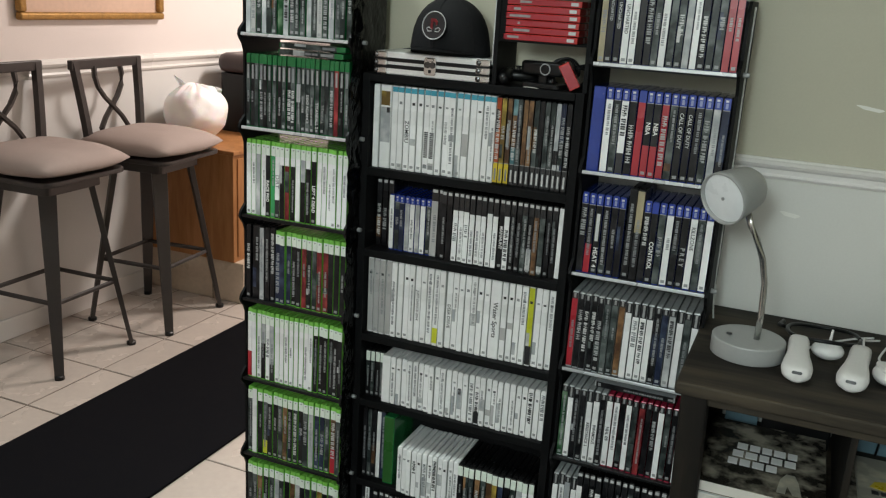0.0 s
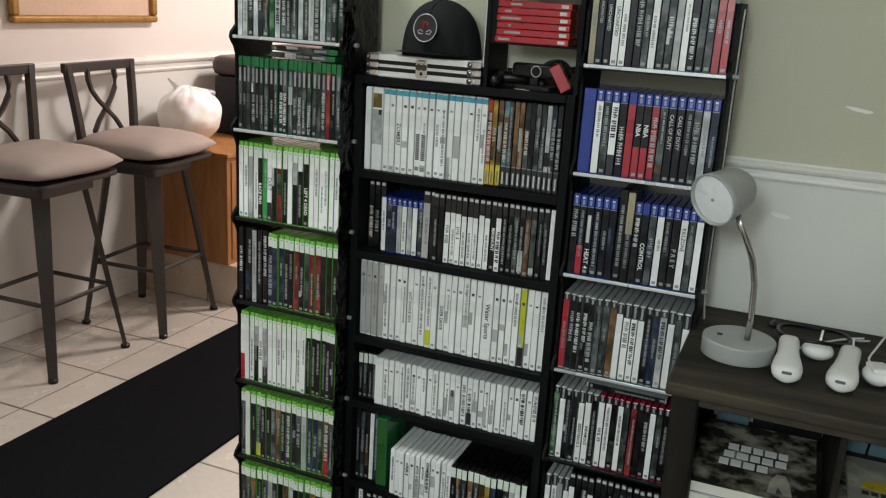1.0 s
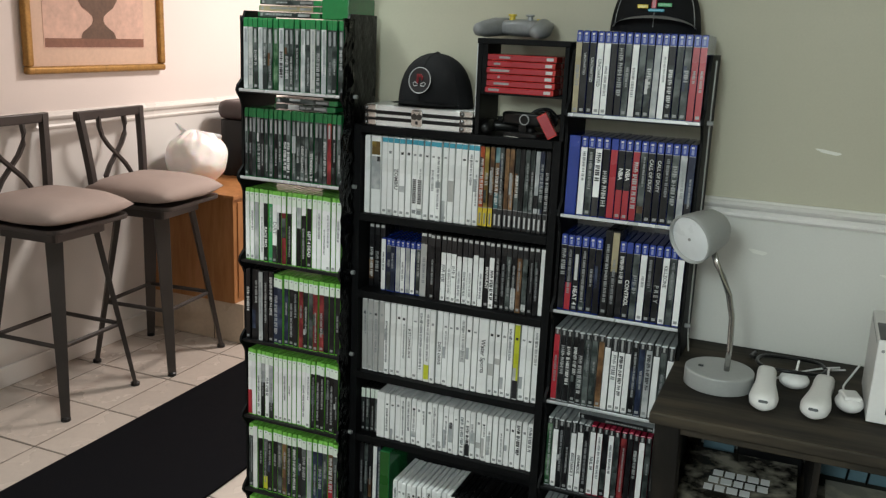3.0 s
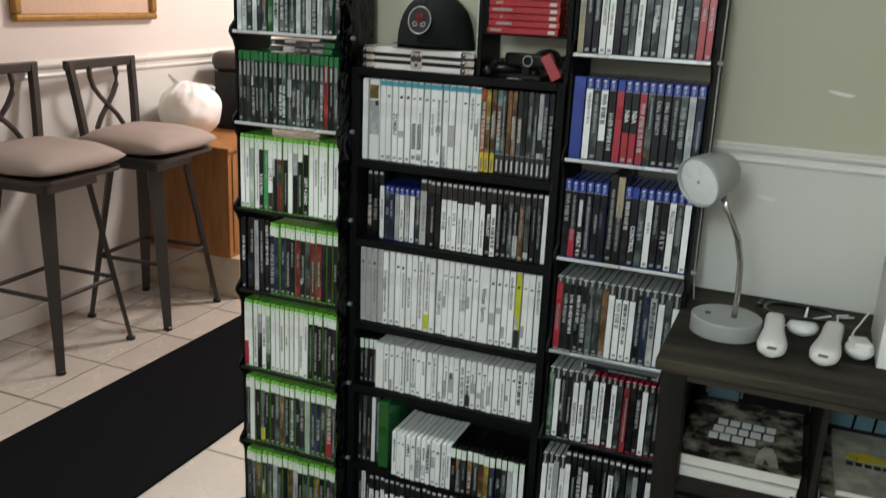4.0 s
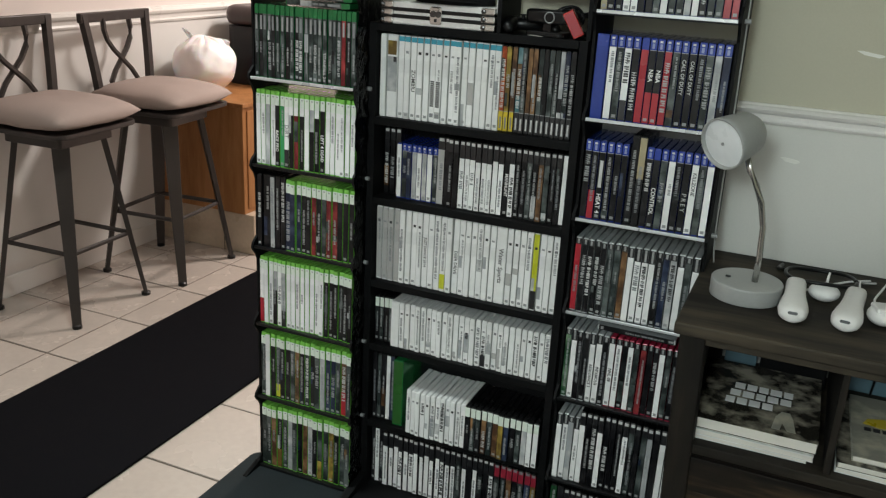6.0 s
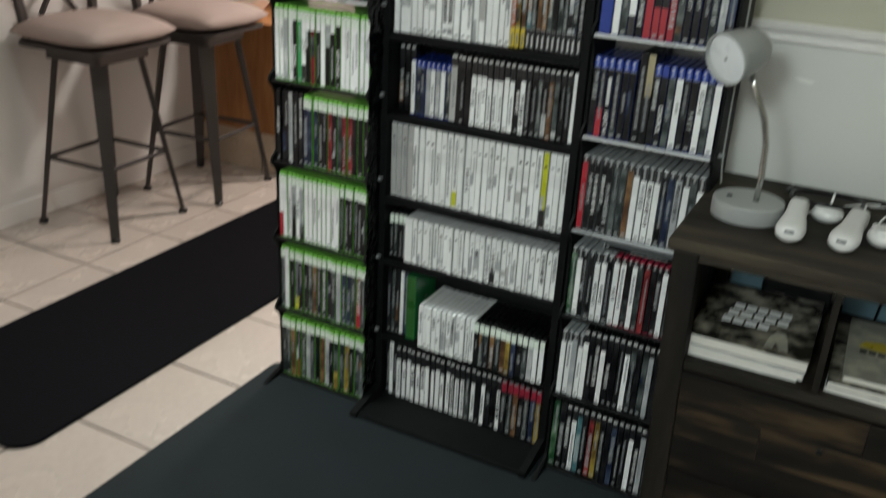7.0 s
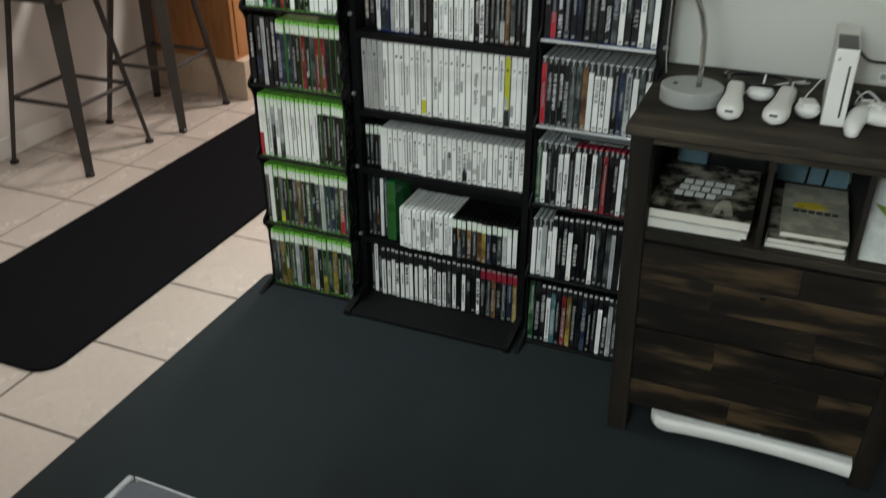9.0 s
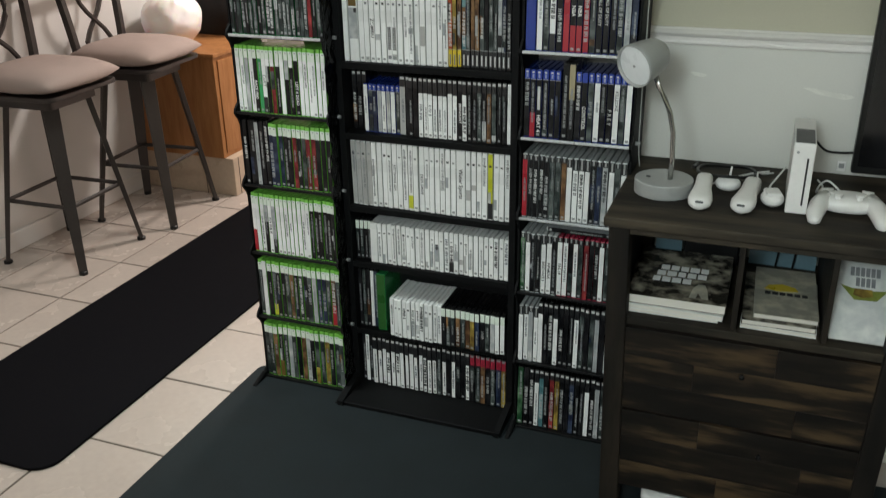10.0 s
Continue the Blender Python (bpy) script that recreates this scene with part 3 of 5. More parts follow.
def media_rack(where, label, width, bright, top=1.49, wrapped=False):
    """A narrow rack with raked shelves; origin on the floor, front at y = 0, shelf fronts at RACK_Z."""
    rk = thing("media_rack", where, label, "media rack", "game racks against the wall")
    out = [(0.15, 0.0), (-0.075, 0.0), (-0.075, 0.012), (-0.02, 0.03)]
    for z in RACK_Z[::-1]:
        out += [(-0.014, z - 0.012), (-0.020, z - 0.002), (-0.016, z + 0.010), (0.003, z + 0.026), (0.004, z + 0.10), (0.003, z + 0.175), (-0.004, z + 0.192)]
    out = [p for p in out if p[1] < top - 0.01]
    out += [(0.004, top - 0.03), (0.02, top), (0.15, top)]
    for x in (-0.006, width):
        part("side_panel", extrude_outline(out, "x", x, x + 0.006), CRUMPLED if wrapped and x > 0 else BLACK_WOOD, rk, "wrinkled black plastic side" if wrapped and x > 0 else "")
        part("foot", extrude_outline([(0.06, 0.0), (-0.078, 0.0), (-0.078, 0.010), (-0.02, 0.026), (0.06, 0.026)], "x", x - 0.004, x + 0.010, 0.002), BLACK_WOOD, rk)
    for z in RACK_Z:
        s, c = math.sin(radians(TILT)), math.cos(radians(TILT))
        prof = [(-0.012, z + 0.002), (-0.012, z - 0.006), (0.0, z - 0.008), (0.148 * c, z - 0.148 * s - 0.006), (0.148 * c, z - 0.148 * s), (0.0, z)]
        part("shelf", extrude_outline(prof, "x", 0.0, width), BLACK_METAL, rk)
        # lips above the given height are pale: the light they catch is painted in
        part("shelf_lip", box(0.001, width - 0.001, -0.0155, -0.0125, z - 0.004, z + 0.003, 0.0008), LIP_LIT if z > bright else BLACK_METAL, rk, "metal shelf lip painted pale for the light it catches" if z > bright else "black metal shelf lip")
        part("back_rail", box(0.0, width, 0.146, 0.149, z - 0.006, z + 0.022), BLACK_METAL, rk)
        part("shelf_rod", tube([(-0.012, 0.035, z - 0.002), (width + 0.018, 0.035, z - 0.002)], 0.0050, 8), GREY_PLASTIC, rk, "pale metal rod under shelf")
    return rk


CRUMPLED = surface("rack_side_wrinkled_black", (0.0042, 0.0042, 0.0046), 0.32, spec=0.22, vary=0.4, scale=24, fine=30, bump=0.7)
CRUMPLED.node_tree.nodes["Bump"].inputs["Distance"].default_value = 0.008
LX, RX, RY = -1.120, -0.294, 1.905
LW, RW = 0.284, 0.272
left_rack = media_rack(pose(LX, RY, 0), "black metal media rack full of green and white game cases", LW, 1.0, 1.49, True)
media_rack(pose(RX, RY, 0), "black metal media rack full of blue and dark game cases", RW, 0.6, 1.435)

# torn black plastic wrapping that hangs crumpled along the side of the left rack
WRAP = surface("plastic_wrap_black", (0.004, 0.004, 0.0045), 0.16, spec=0.5, vary=0.2, scale=20, fine=120, bump=0.05)
bm = bmesh.new()
cols = []
for i in range(151):
    z = 0.02 + 1.46 * i / 150
    edge = -0.020 - 0.016 * abs(noise.noise((0.0, z * 9, 3.0))) - 0.006 * noise.noise((5.0, z * 34, 0.0))
    line = []
    for j in range(9):
        y = edge + (0.034 - edge) * j / 8
        fold = abs(noise.noise((y * 30, z * 22, 1.0))) + 0.5 * abs(noise.noise((y * 70, z * 60, 7.0)))
        line.append(bm.verts.new((LW + 0.0068 + 0.009 * fold, y, z)))
    cols.append(line)
for a, b in zip(cols, cols[1:]):
    for j in range(8):
        bm.faces.new((a[j], a[j + 1], b[j + 1], b[j]))
bmesh.ops.solidify(bm, geom=bm.faces[:], thickness=0.0006)
bmesh.ops.recalc_face_normals(bm, faces=bm.faces)
part("plastic_wrap", bm, WRAP, left_rack, "torn crumpled black plastic wrapping")

# ---- middle bookcase ----
MX0, MX1, MY0 = -0.828, -0.317, 1.945
M_Z = [1.022, 0.826, 0.611, 0.437, 0.213, 0.020]
bc = thing("bookcase", pose(0, 0, 0), "tall black bookcase packed with video game cases", "bookcase")
part("side_panel", extrude_outline([(1.820, 0.0), (2.072, 0.0), (2.072, 1.237), (MY0, 1.237), (MY0, 0.05), (1.820, 0.024)], "x", MX0, MX0 + 0.018), BLACK_WOOD, bc)
part("side_panel", extrude_outline([(1.820, 0.0), (2.072, 0.0), (2.072, 1.237), (MY0, 1.237), (MY0, 0.05), (1.820, 0.024)], "x", MX1 - 0.018, MX1), BLACK_WOOD, bc)
part("top_board", box(MX0 + 0.018, MX1 - 0.018, MY0 - 0.004, 2.072, 1.219, 1.237, 0.002), BLACK_WOOD, bc)
part("back_panel", box(MX0 + 0.018, MX1 - 0.018, 2.072, 2.076, 0.02, 1.237), BLACK_WOOD, bc)
for z in M_Z[:-1]:
    part("shelf", box(MX0 + 0.018, MX1 - 0.018, MY0, 2.072, z - 0.019, z, 0.0015), BLACK_WOOD, bc)
part("base_board", box(MX0 + 0.018, MX1 - 0.018, 1.826, 2.072, 0.002, 0.020, 0.002), BLACK_WOOD, bc)


# ---- game cases ----
CASE_MESH = {}


def case_shell(w, d, h):
    key = ("shell", round(w, 4), d, h)
    if key not in CASE_MESH:
        bm = box(-w / 2 + 0.0011, w / 2 - 0.0011, 0, d, 0, h)
        es = [e for e in bm.edges if all(v.co.y < 0.001 for v in e.verts) and abs(e.verts[0].co.z - e.verts[1].co.z) > 0.01]
        es += [e for e in bm.edges if all(v.co.z > h - 0.001 for v in e.verts)]
        bmesh.ops.bevel(bm, geom=es, offset=0.0020, segments=2, profile=0.5, affect="EDGES")
        me = bpy.data.meshes.new("case_shell")
        bm.to_mesh(me)
        bm.free()
        CASE_MESH[key] = me
    return CASE_MESH[key]


def slab(name, x0, x1, z0, z1, y0=-0.0007):
    key = (name, round(x0, 4), round(x1, 4), round(z0, 4), round(z1, 4), y0)
    if key not in CASE_MESH:
        bm = box(x0, x1, y0, 0.0012, z0, z1)
        me = bpy.data.meshes.new(name)
        bm.to_mesh(me)
        bm.free()
        CASE_MESH[key] = me
    return CASE_MESH[key]


def title_mesh(w, z0, z1, variant, bold):
    """Lettering along the spine as letter-sized plain bars in words, read from top to bottom."""
    key = ("title", round(w, 4), round(z0, 3), round(z1, 3), variant, bold)
    if key not in CASE_MESH:
        rnd = random.Random(variant * 31 + int(bold))
        vs, fs = [], []

        def bar(x0, x1, za, zb):
            k = len(vs)
            vs.extend([(x0, -0.0012, za), (x1, -0.0012, za), (x1, -0.0012, zb), (x0, -0.0012, zb), (x0, 0.0, za), (x1, 0.0, za), (x1, 0.0, zb), (x0, 0.0, zb)])
            fs.extend([(k, k + 1, k + 2, k + 3), (k + 1, k, k + 4, k + 5), (k + 2, k + 1, k + 5, k + 6), (k + 3, k + 2, k + 6, k + 7), (k, k + 3, k + 7, k + 4)])
        solid = variant == 7
        tall = w * (0.30 if solid else rnd.uniform(0.25, 0.33) if bold else rnd.uniform(0.13, 0.19))
        pitch = 0.0046 if solid else tall * rnd.uniform(0.95, 1.25)
        shift = 0 if solid else rnd.choice((0, 0, 0, 0.06, -0.06)) * w
        z, left = z1, rnd.randint(3, 8)
        while z > z0 + pitch:
            ln = pitch * (0.7 if solid else rnd.uniform(0.55, 0.86))
            up = tall * (1 if solid or bold else rnd.choice((1, 1, 0.8)))
            if bold and not solid and rnd.random() < 0.45:
                bar(-up + shift, up + shift, z - ln * 0.38, z)
                bar(-up * 0.25 + shift, up * rnd.choice((0.25, 1.0)) + shift, z - ln, z - ln * 0.38)
            else:
                bar(-up + shift, up + shift, z - ln, z)
            z -= pitch
            left -= 1
            if not left and not solid:
                z -= pitch * 0.6
                left = rnd.randint(2, 8)
        me = bpy.data.meshes.new("title_print")
        me.from_pydata(vs, [], fs)
        CASE_MESH[key] = me
    return CASE_MESH[key]


def child(name, me, mat, parent):
    if not me.materials:
        me.materials.append(None)
    ob = new(name, me)
    ob.parent = parent
    ob.material_slots[0].link = "OBJECT"
    ob.material_slots[0].material = mat
    return ob


# look of each platform's case: height, depth, band height, shell and band material
KIND = {
    "one": (0.171, 0.134, 0.022, "one", "one"), "360": (0.186, 0.134, 0.034, "360", "360"), "ps4": (0.171, 0.134, 0.024, "ps4", "ps4"),
    "ps3": (0.171, 0.134, 0.016, "ps3", "black"), "ps2": (0.188, 0.134, 0.026, "black", "black"), "psp": (0.164, 0.12, 0.030, "black", "black"),
    "wii": (0.190, 0.134, 0.0, "white", None), "wiiu": (0.190, 0.134, 0.014, "white", "teal"), "ds": (0.124, 0.134, 0.0, "white", None),
    "box": (0.186, 0.134, 0.0, "one", None),
    "vita": (0.135, 0.105, 0.018, "ps4", "ps4"), "plain": (0.190, 0.134, 0.0, "black", None), "short": (0.124, 0.134, 0.028, "black", "360"),
    "gold": (0.190, 0.134, 0.0, "black", None), "redtop": (0.171, 0.134, 0.016, "wine", "black"), "redband": (0.164, 0.134, 0.036, "black", "red"),
}
TONE_WORD = {"w": "white", "l": "light grey", "g": "grey", "d": "dark grey", "k": "black", "n": "navy", "b": "blue", "r": "red", "R": "dark red", "q": "crimson",
             "y": "yellow", "Y": "lime yellow", "o": "orange", "p": "brown", "t": "teal", "G": "green", "H": "leaf green", "T": "tan", "z": "muted yellow", "F": "mottled green"}
SHELL_WORD = {"one": "green", "360": "lime green", "ps4": "blue", "ps3": "smoke grey", "black": "black", "white": "white", "red": "red", "wine": "dark red"}


# titles that can be read: words, height on the spine, size, boldness and ink
TEXTS = {
    "01": ("CONTROL", 0.40, 0.78, 0.0004, INK_WHITE), "02": ("Water Sports", 0.50, 0.56, 0.0004, INK_DARK), "03": ("RESISTANCE 3", 0.45, 0.66, 0.0003, INK_DARK),
    "04": ("TITANFALL 2", 0.38, 0.85, 0.0003, INK_LIGHT), "05": ("LEFT 4 DEAD", 0.40, 0.82, 0.0004, INK_WHITE), "06": ("TITANFALL", 0.42, 0.70, 0.0001, INK_DIM),
    "07": ("RACE PRO", 0.42, 0.85, 0.0004, INK_WHITE), "08": ("ZOMBIU", 0.50, 0.85, 0.0003, INK_DARK), "09": ("JUST DANCE 2014", 0.48, 0.6, 0.0003, INK_DARK),
    "10": ("DEER DRIVE", 0.42, 0.68, 0.0003, INK_DARK), "11": ("UNCHARTED", 0.62, 0.58, 0.0003, INK_LIGHT), "12": ("UNCHARTED", 0.58, 0.60, 0.0003, INK_DARK),
    "13": ("HEAT 4", 0.24, 0.85, 0.0003, INK_WHITE), "14": ("P R E Y", 0.44, 0.80, 0.0001, INK_LIGHT), "15": ("KILLZONE", 0.72, 0.68, 0.0002, INK_DARK),
    "16": ("UNCHARTED", 0.70, 0.48, 0.0001, INK_LIGHT), "17": ("DiRT", 0.60, 1.05, 0.0002, INK_GREY), "18": ("CALL OF DUTY", 0.68, 0.62, 0.0003, INK_LIGHT),
    "19": ("NBA", 0.66, 0.80, 0.0003, INK_WHITE), "20": ("MANHUNT", 0.55, 0.78, 0.0003, INK_WHITE), "21": ("INFAMOUS", 0.46, 0.62, 0.0003, INK_DARK),
    "22": ("NHL 09", 0.50, 0.70, 0.0003, INK_DARK), "23": ("DEAD ALLIANCE", 0.50, 0.66, 0.0002, INK_LIGHT),
}


def lettering(parent, code, w, lo, span):
    """Words along a spine, reading downwards."""
    text, where, size, bold, ink = TEXTS[code]
    cu = bpy.data.curves.new("title_text", "FONT")
    cu.body, cu.size, cu.align_x, cu.align_y, cu.extrude, cu.resolution_u, cu.offset = text, w * size, "CENTER", "CENTER", 0.0002, 2, bold * 0.5
    tmp = bpy.data.objects.new("title_text", cu)
    me = bpy.data.meshes.new_from_object(tmp)
    bpy.data.objects.remove(tmp)
    me.materials.clear()
    me.materials.append(ink)
    ob = new("title_text", me)
    ob.parent = parent
    ob.matrix_local = pose(0, -0.0012, lo + span * where, 90, 90, 0)
    return ob


def game_case(where, kind, tone, w, group, rnd, extra=""):
    h, d, band, shell, band_mat = KIND[kind]
    label = f"{SHELL_WORD[shell]} plastic game case with {TONE_WORD[tone]} printed spine on shelf"
    name = "game_case" if h > 0.18 else "disc_case" if h > 0.15 else "cartridge_case"
    cs = child(name, case_shell(w, d, h), SHELL[shell], None)
    cs.matrix_world = where
    tagged(cs, label, name.replace("_", " "), group)
    lo, hi = 0.003, h - 0.003
    if kind in ("psp", "ps2", "ps3") and tone == "w":
        band += rnd.choice((0.008, 0.012, 0.016))
    if band and "N" not in extra:
        hi = h - band
        child("platform_band", slab("platform_band", -w * 0.412, w * 0.412, hi, h - (0.010 if kind == "360" else 0.003)), BAND[band_mat], cs)
        if kind in ("ps2", "psp", "redband"):
            child("band_mark", slab("band_mark", -w * 0.30, w * 0.30, h - 0.010, h - 0.003, -0.0012), INK_LIGHT if kind != "redband" else INK_GREY, cs)
        elif kind in ("ps4", "vita") and "0" not in extra:
            child("band_mark", slab("band_mark", -w * 0.20, w * 0.14, h - 0.0085, h - 0.0045, -0.0012), INK_LIGHT, cs)
            child("band_print", slab("band_print", -w * 0.16, w * 0.14, hi + band * 0.14, h - 0.0105, -0.0011), BAND_PRINT, cs)
            child("band_edge", slab("band_edge", -w * 0.412, w * 0.412, hi - 0.0006, hi + 0.0006, -0.0010), INK_DIM, cs)
        elif kind in ("ps3", "redtop"):
            child("band_mark", slab("band_mark", -w * 0.15, w * 0.15, hi + 0.002, h - 0.004, -0.0012), INK_DIM, cs)
        elif kind == "360":
            child("band_mark", slab("band_mark", -w * 0.10, w * 0.18, h - 0.016, h - 0.013, -0.0010), INK_DIM, cs)
    half = w * (rnd.choice((0.31, 0.36, 0.40)) if kind == "psp" and tone == "w" and where.translation.z < 0.3 else 0.412)
    child("spine_label", slab("spine_label", -half, half, lo, hi), TONE[tone], cs)
    if "B" in extra:   # dark or coloured lower block
        child("spine_block", slab("spine_block", -w * 0.412, w * 0.412, lo, lo + h * 0.24, -0.0010), INK_DARK, cs)
    if "S" in extra:   # lime sticker at the foot
        child("spine_block", slab("spine_block", -w * 0.412, w * 0.412, lo + 0.004, lo + h * 0.22, -0.0010), TONE["Y"], cs)
    if "A" in extra:   # red lower block
        child("spine_block", slab("spine_block", -w * 0.412, w * 0.412, lo, lo + h * 0.36, -0.0010), TONE["r"], cs)
    if "V" in extra:   # yellow lower block
        child("spine_block", slab("spine_block", -w * 0.412, w * 0.412, lo, lo + h * 0.30, -0.0010), TONE["z"], cs)
    if "T" in extra:   # yellow badge near the top, grey art under it
        child("spine_block", slab("spine_block", -w * 0.40, w * 0.36, h - 0.046, h - 0.014, -0.0010), TONE["z"], cs)
        child("cover_art", slab("cover_art", -w * 0.412, w * 0.412, lo + h * 0.30, h - 0.050, -0.0009), TONE["l"], cs)
        child("logo_mark", slab("logo_mark", w * 0.10, w * 0.36, h - 0.062, h - 0.050, -0.0013), INK_DARK, cs)
    if "Q" in extra:   # crimson lower part
        child("spine_block", slab("spine_block", -w * 0.412, w * 0.412, lo + h * 0.08, lo + h * 0.56, -0.0010), TONE["q"], cs)
    if "U" in extra:   # white upper part under the band
        child("spine_block", slab("spine_block", -w * 0.412, w * 0.412, hi - h * 0.10, hi + 0.001, -0.0010), TONE["w"], cs)
        hi -= h * 0.10
    if "C" in extra:   # black lower half
        child("spine_block", slab("spine_block", -w * 0.412, w * 0.412, lo, lo + h * 0.52, -0.0010), TONE["k"], cs)
    if "D" in extra:   # dark upright strip with a round badge at the foot
        child("title_print", title_mesh(w, lo + h * 0.16, lo + h * 0.48, 7, True), INK_DARK, cs)["kind"] = "stuff"
        child("maker_mark", slab("maker_mark", -w * 0.30, w * 0.30, lo + 0.008, lo + 0.017, -0.0012), INK_GREY, cs)
    if kind == "one":
        child("band_mark", slab("band_mark", -w * 0.20, w * 0.20, hi - 0.036, hi - 0.004, -0.0011), rnd.choice((INK_DIM, INK_GREY, INK_DIM)), cs)
        hi -= 0.038
    if kind == "gold" and rnd.random() < 0.7:
        za = rnd.choice((0.055, 0.08, 0.11))
        child("cover_art", slab("cover_art", -w * 0.405, w * rnd.choice((0.405, 0.405, 0.1)), lo + za, lo + za + rnd.choice((0.03, 0.05, 0.07)), -0.0009), TONE[rnd.choice("ppdnldkk")], cs)
    if kind == "gold":
        lower = TONE["y"] if "y" in extra else INK_DARK
        child("spine_block", slab("spine_block", -w * 0.412, w * 0.412, lo, lo + 0.043, -0.0012), lower, cs)
        child("block_print", slab("block_print", -w * 0.16, w * 0.16, lo + 0.005, lo + 0.031, -0.0017), INK_GREY if "y" in extra else INK_LIGHT, cs)
        child("block_edge", slab("block_edge", -w * 0.42, w * 0.42, lo + 0.043, lo + 0.0445, -0.0014), INK_DIM, cs)
    span = hi - lo
    if "X" in extra:
        code = extra[extra.index("X") + 1:extra.index("X") + 3]
        lettering(cs, code, w, lo, span)
        if code == "13":
            child("brand_bar", slab("brand_bar", -w * 0.22, w * 0.22, lo + span * 0.48, lo + span * 0.88, -0.0012), INK_LIGHT, cs)
        if kind != "wii":
            child("maker_mark", slab("maker_mark", -w * 0.24, w * 0.24, lo + 0.004, lo + 0.010, -0.0012), INK_DIM, cs)
        return cs
    light = tone in "wlgyYT"
    if kind in ("ds", "wii", "wiiu") and "0" not in extra:
        # small logo at a common height, and on some a patch of cover art
        zl = h - (0.031 if kind == "ds" else 0.040)
        if rnd.random() < 0.8:
            child("logo_mark", slab("logo_mark", -w * 0.20, w * 0.20, zl, zl + rnd.choice((0.004, 0.006)), -0.0011), rnd.choice((INK_DARK, INK_GREY, INK_DIM)), cs)
        if rnd.random() < (0.30 if kind == "ds" else 0.38):
            za = lo + rnd.uniform(0.0, 0.45) * h
            child("cover_art", slab("cover_art", -w * 0.405, w * rnd.choice((0.405, 0.1)), round(za, 2), round(za, 2) + rnd.choice((0.015, 0.03, 0.05)), -0.0009), TONE[rnd.choice("llllgg")], cs)
    elif tone in "kdnR" and rnd.random() < 0.45:
        za = lo + rnd.uniform(0.05, 0.55) * h
        child("cover_art", slab("cover_art", -w * 0.405, w * rnd.choice((0.405, 0.0)), round(za, 2), min(hi, round(za, 2) + rnd.choice((0.015, 0.03, 0.05))), -0.0009), TONE[rnd.choice("dddlpndkk")], cs)
    if "0" not in extra and rnd.random() < (0.6 if light else 0.85):
        bold = rnd.random() < (0.24 if light else 0.4 if kind in ("one", "ps4") else 0.28)
        a = lo + span * rnd.choice((0.14, 0.25, 0.38, 0.5))
        b = hi - span * rnd.choice((0.06, 0.15, 0.25, 0.32))
        if b - a > 0.02:
            if kind == "gold":
                a = max(a, lo + 0.05)
            ink = (rnd.choice((INK_DARK, INK_GREY)) if bold else rnd.choice((INK_GREY, INK_GREY, INK_DIM))) if light else rnd.choice((INK_LIGHT, INK_MID, INK_DIM)) if bold else rnd.choice((INK_DIM, INK_DIM, INK_GREY))
            child("title_print", title_mesh(w, a, b, rnd.randrange(4), bold), ink, cs)["kind"] = "stuff"
    if rnd.random() < 0.6 and "0" not in extra and not extra:
        child("maker_mark", slab("maker_mark", -w * 0.24, w * 0.24, lo + 0.004, lo + 0.010, -0.0012), INK_DIM, cs)
    return cs


def row(x0, x1, y, z, tilt, text, group, seed, jitter=0.003):
    """Cases side by side from x0 to x1. text: words of kind:tones; a tone letter may be followed by digits or marks in brackets."""
    rnd = random.Random(seed)
    items = []
    for word in text.split():
        kind, tones = word.split(":")
        k = 0
        while k < len(tones):
            extra = ""
            c = tones[k]
            if k + 1 < len(tones) and tones[k + 1] == "(":
                e = tones.index(")", k)
                extra = tones[k + 2:e]
                k = e
            items.append((kind, c, extra))
            k += 1
    units = [(1.75 if "W" in e else 1.0) * rnd.choice((0.96, 1.0, 1.0, 1.04)) for _, _, e in items]
    unit = (x1 - x0) / sum(units)
    x = x0
    for (kind, c, extra), u in zip(items, units):
        w = unit * u
        m = pose(x + w / 2, y + rnd.uniform(-jitter, jitter), z, -tilt + rnd.uniform(-0.4, 0.4), 0, 0) @ pose(0, 0, 0, 0, rnd.uniform(-0.25, 0.25), rnd.uniform(-0.5, 0.5))
        game_case(m, kind, c, w, group, rnd, extra)
        x += w


GL = "game cases on the green and white rack"
L0, L1 = LX + 0.003, LX + LW - 0.003
# more pale grey spines in the top row: its sheen is put into their colour
row(L0, L1, RY, RACK_Z[0], TILT, "one:lgdlddFldddldgdlddd", GL, 1)
row(L0, L1, RY, RACK_Z[1], TILT, "one:dkddkddkdkdddd(X23)dd(X04)d(X06)ddR(0)kd", GL, 2)
row(L0, L1, RY, RACK_Z[2], TILT, "360:wwlwk(X07)Gw(X17B)k(U)R(U)k(U)wl(C)k(U)k(X05)wwwwww", GL, 3)
row(L0, L0 + 0.083, RY, RACK_Z[3], TILT, "plain:kk(W)lkk", GL, 4)
row(L0 + 0.083, L1, RY, RACK_Z[3], TILT, "360:nnnkkRkdRRkkk", GL, 5)
row(L0, L1, RY, RACK_Z[4], TILT, "360:w(A)wwl(C)wl(B)wwwwwwwwkkkkkk", GL, 6)
row(L0, L1, RY, RACK_Z[5], TILT, "360:dw(0N)kd(S)kkdpkdkdlnndp(A)d", GL, 7)
row(L0, L1, RY, RACK_Z[6], TILT, "360:ddpk(V)dldkplkd(V)dzkdd", GL, 8)

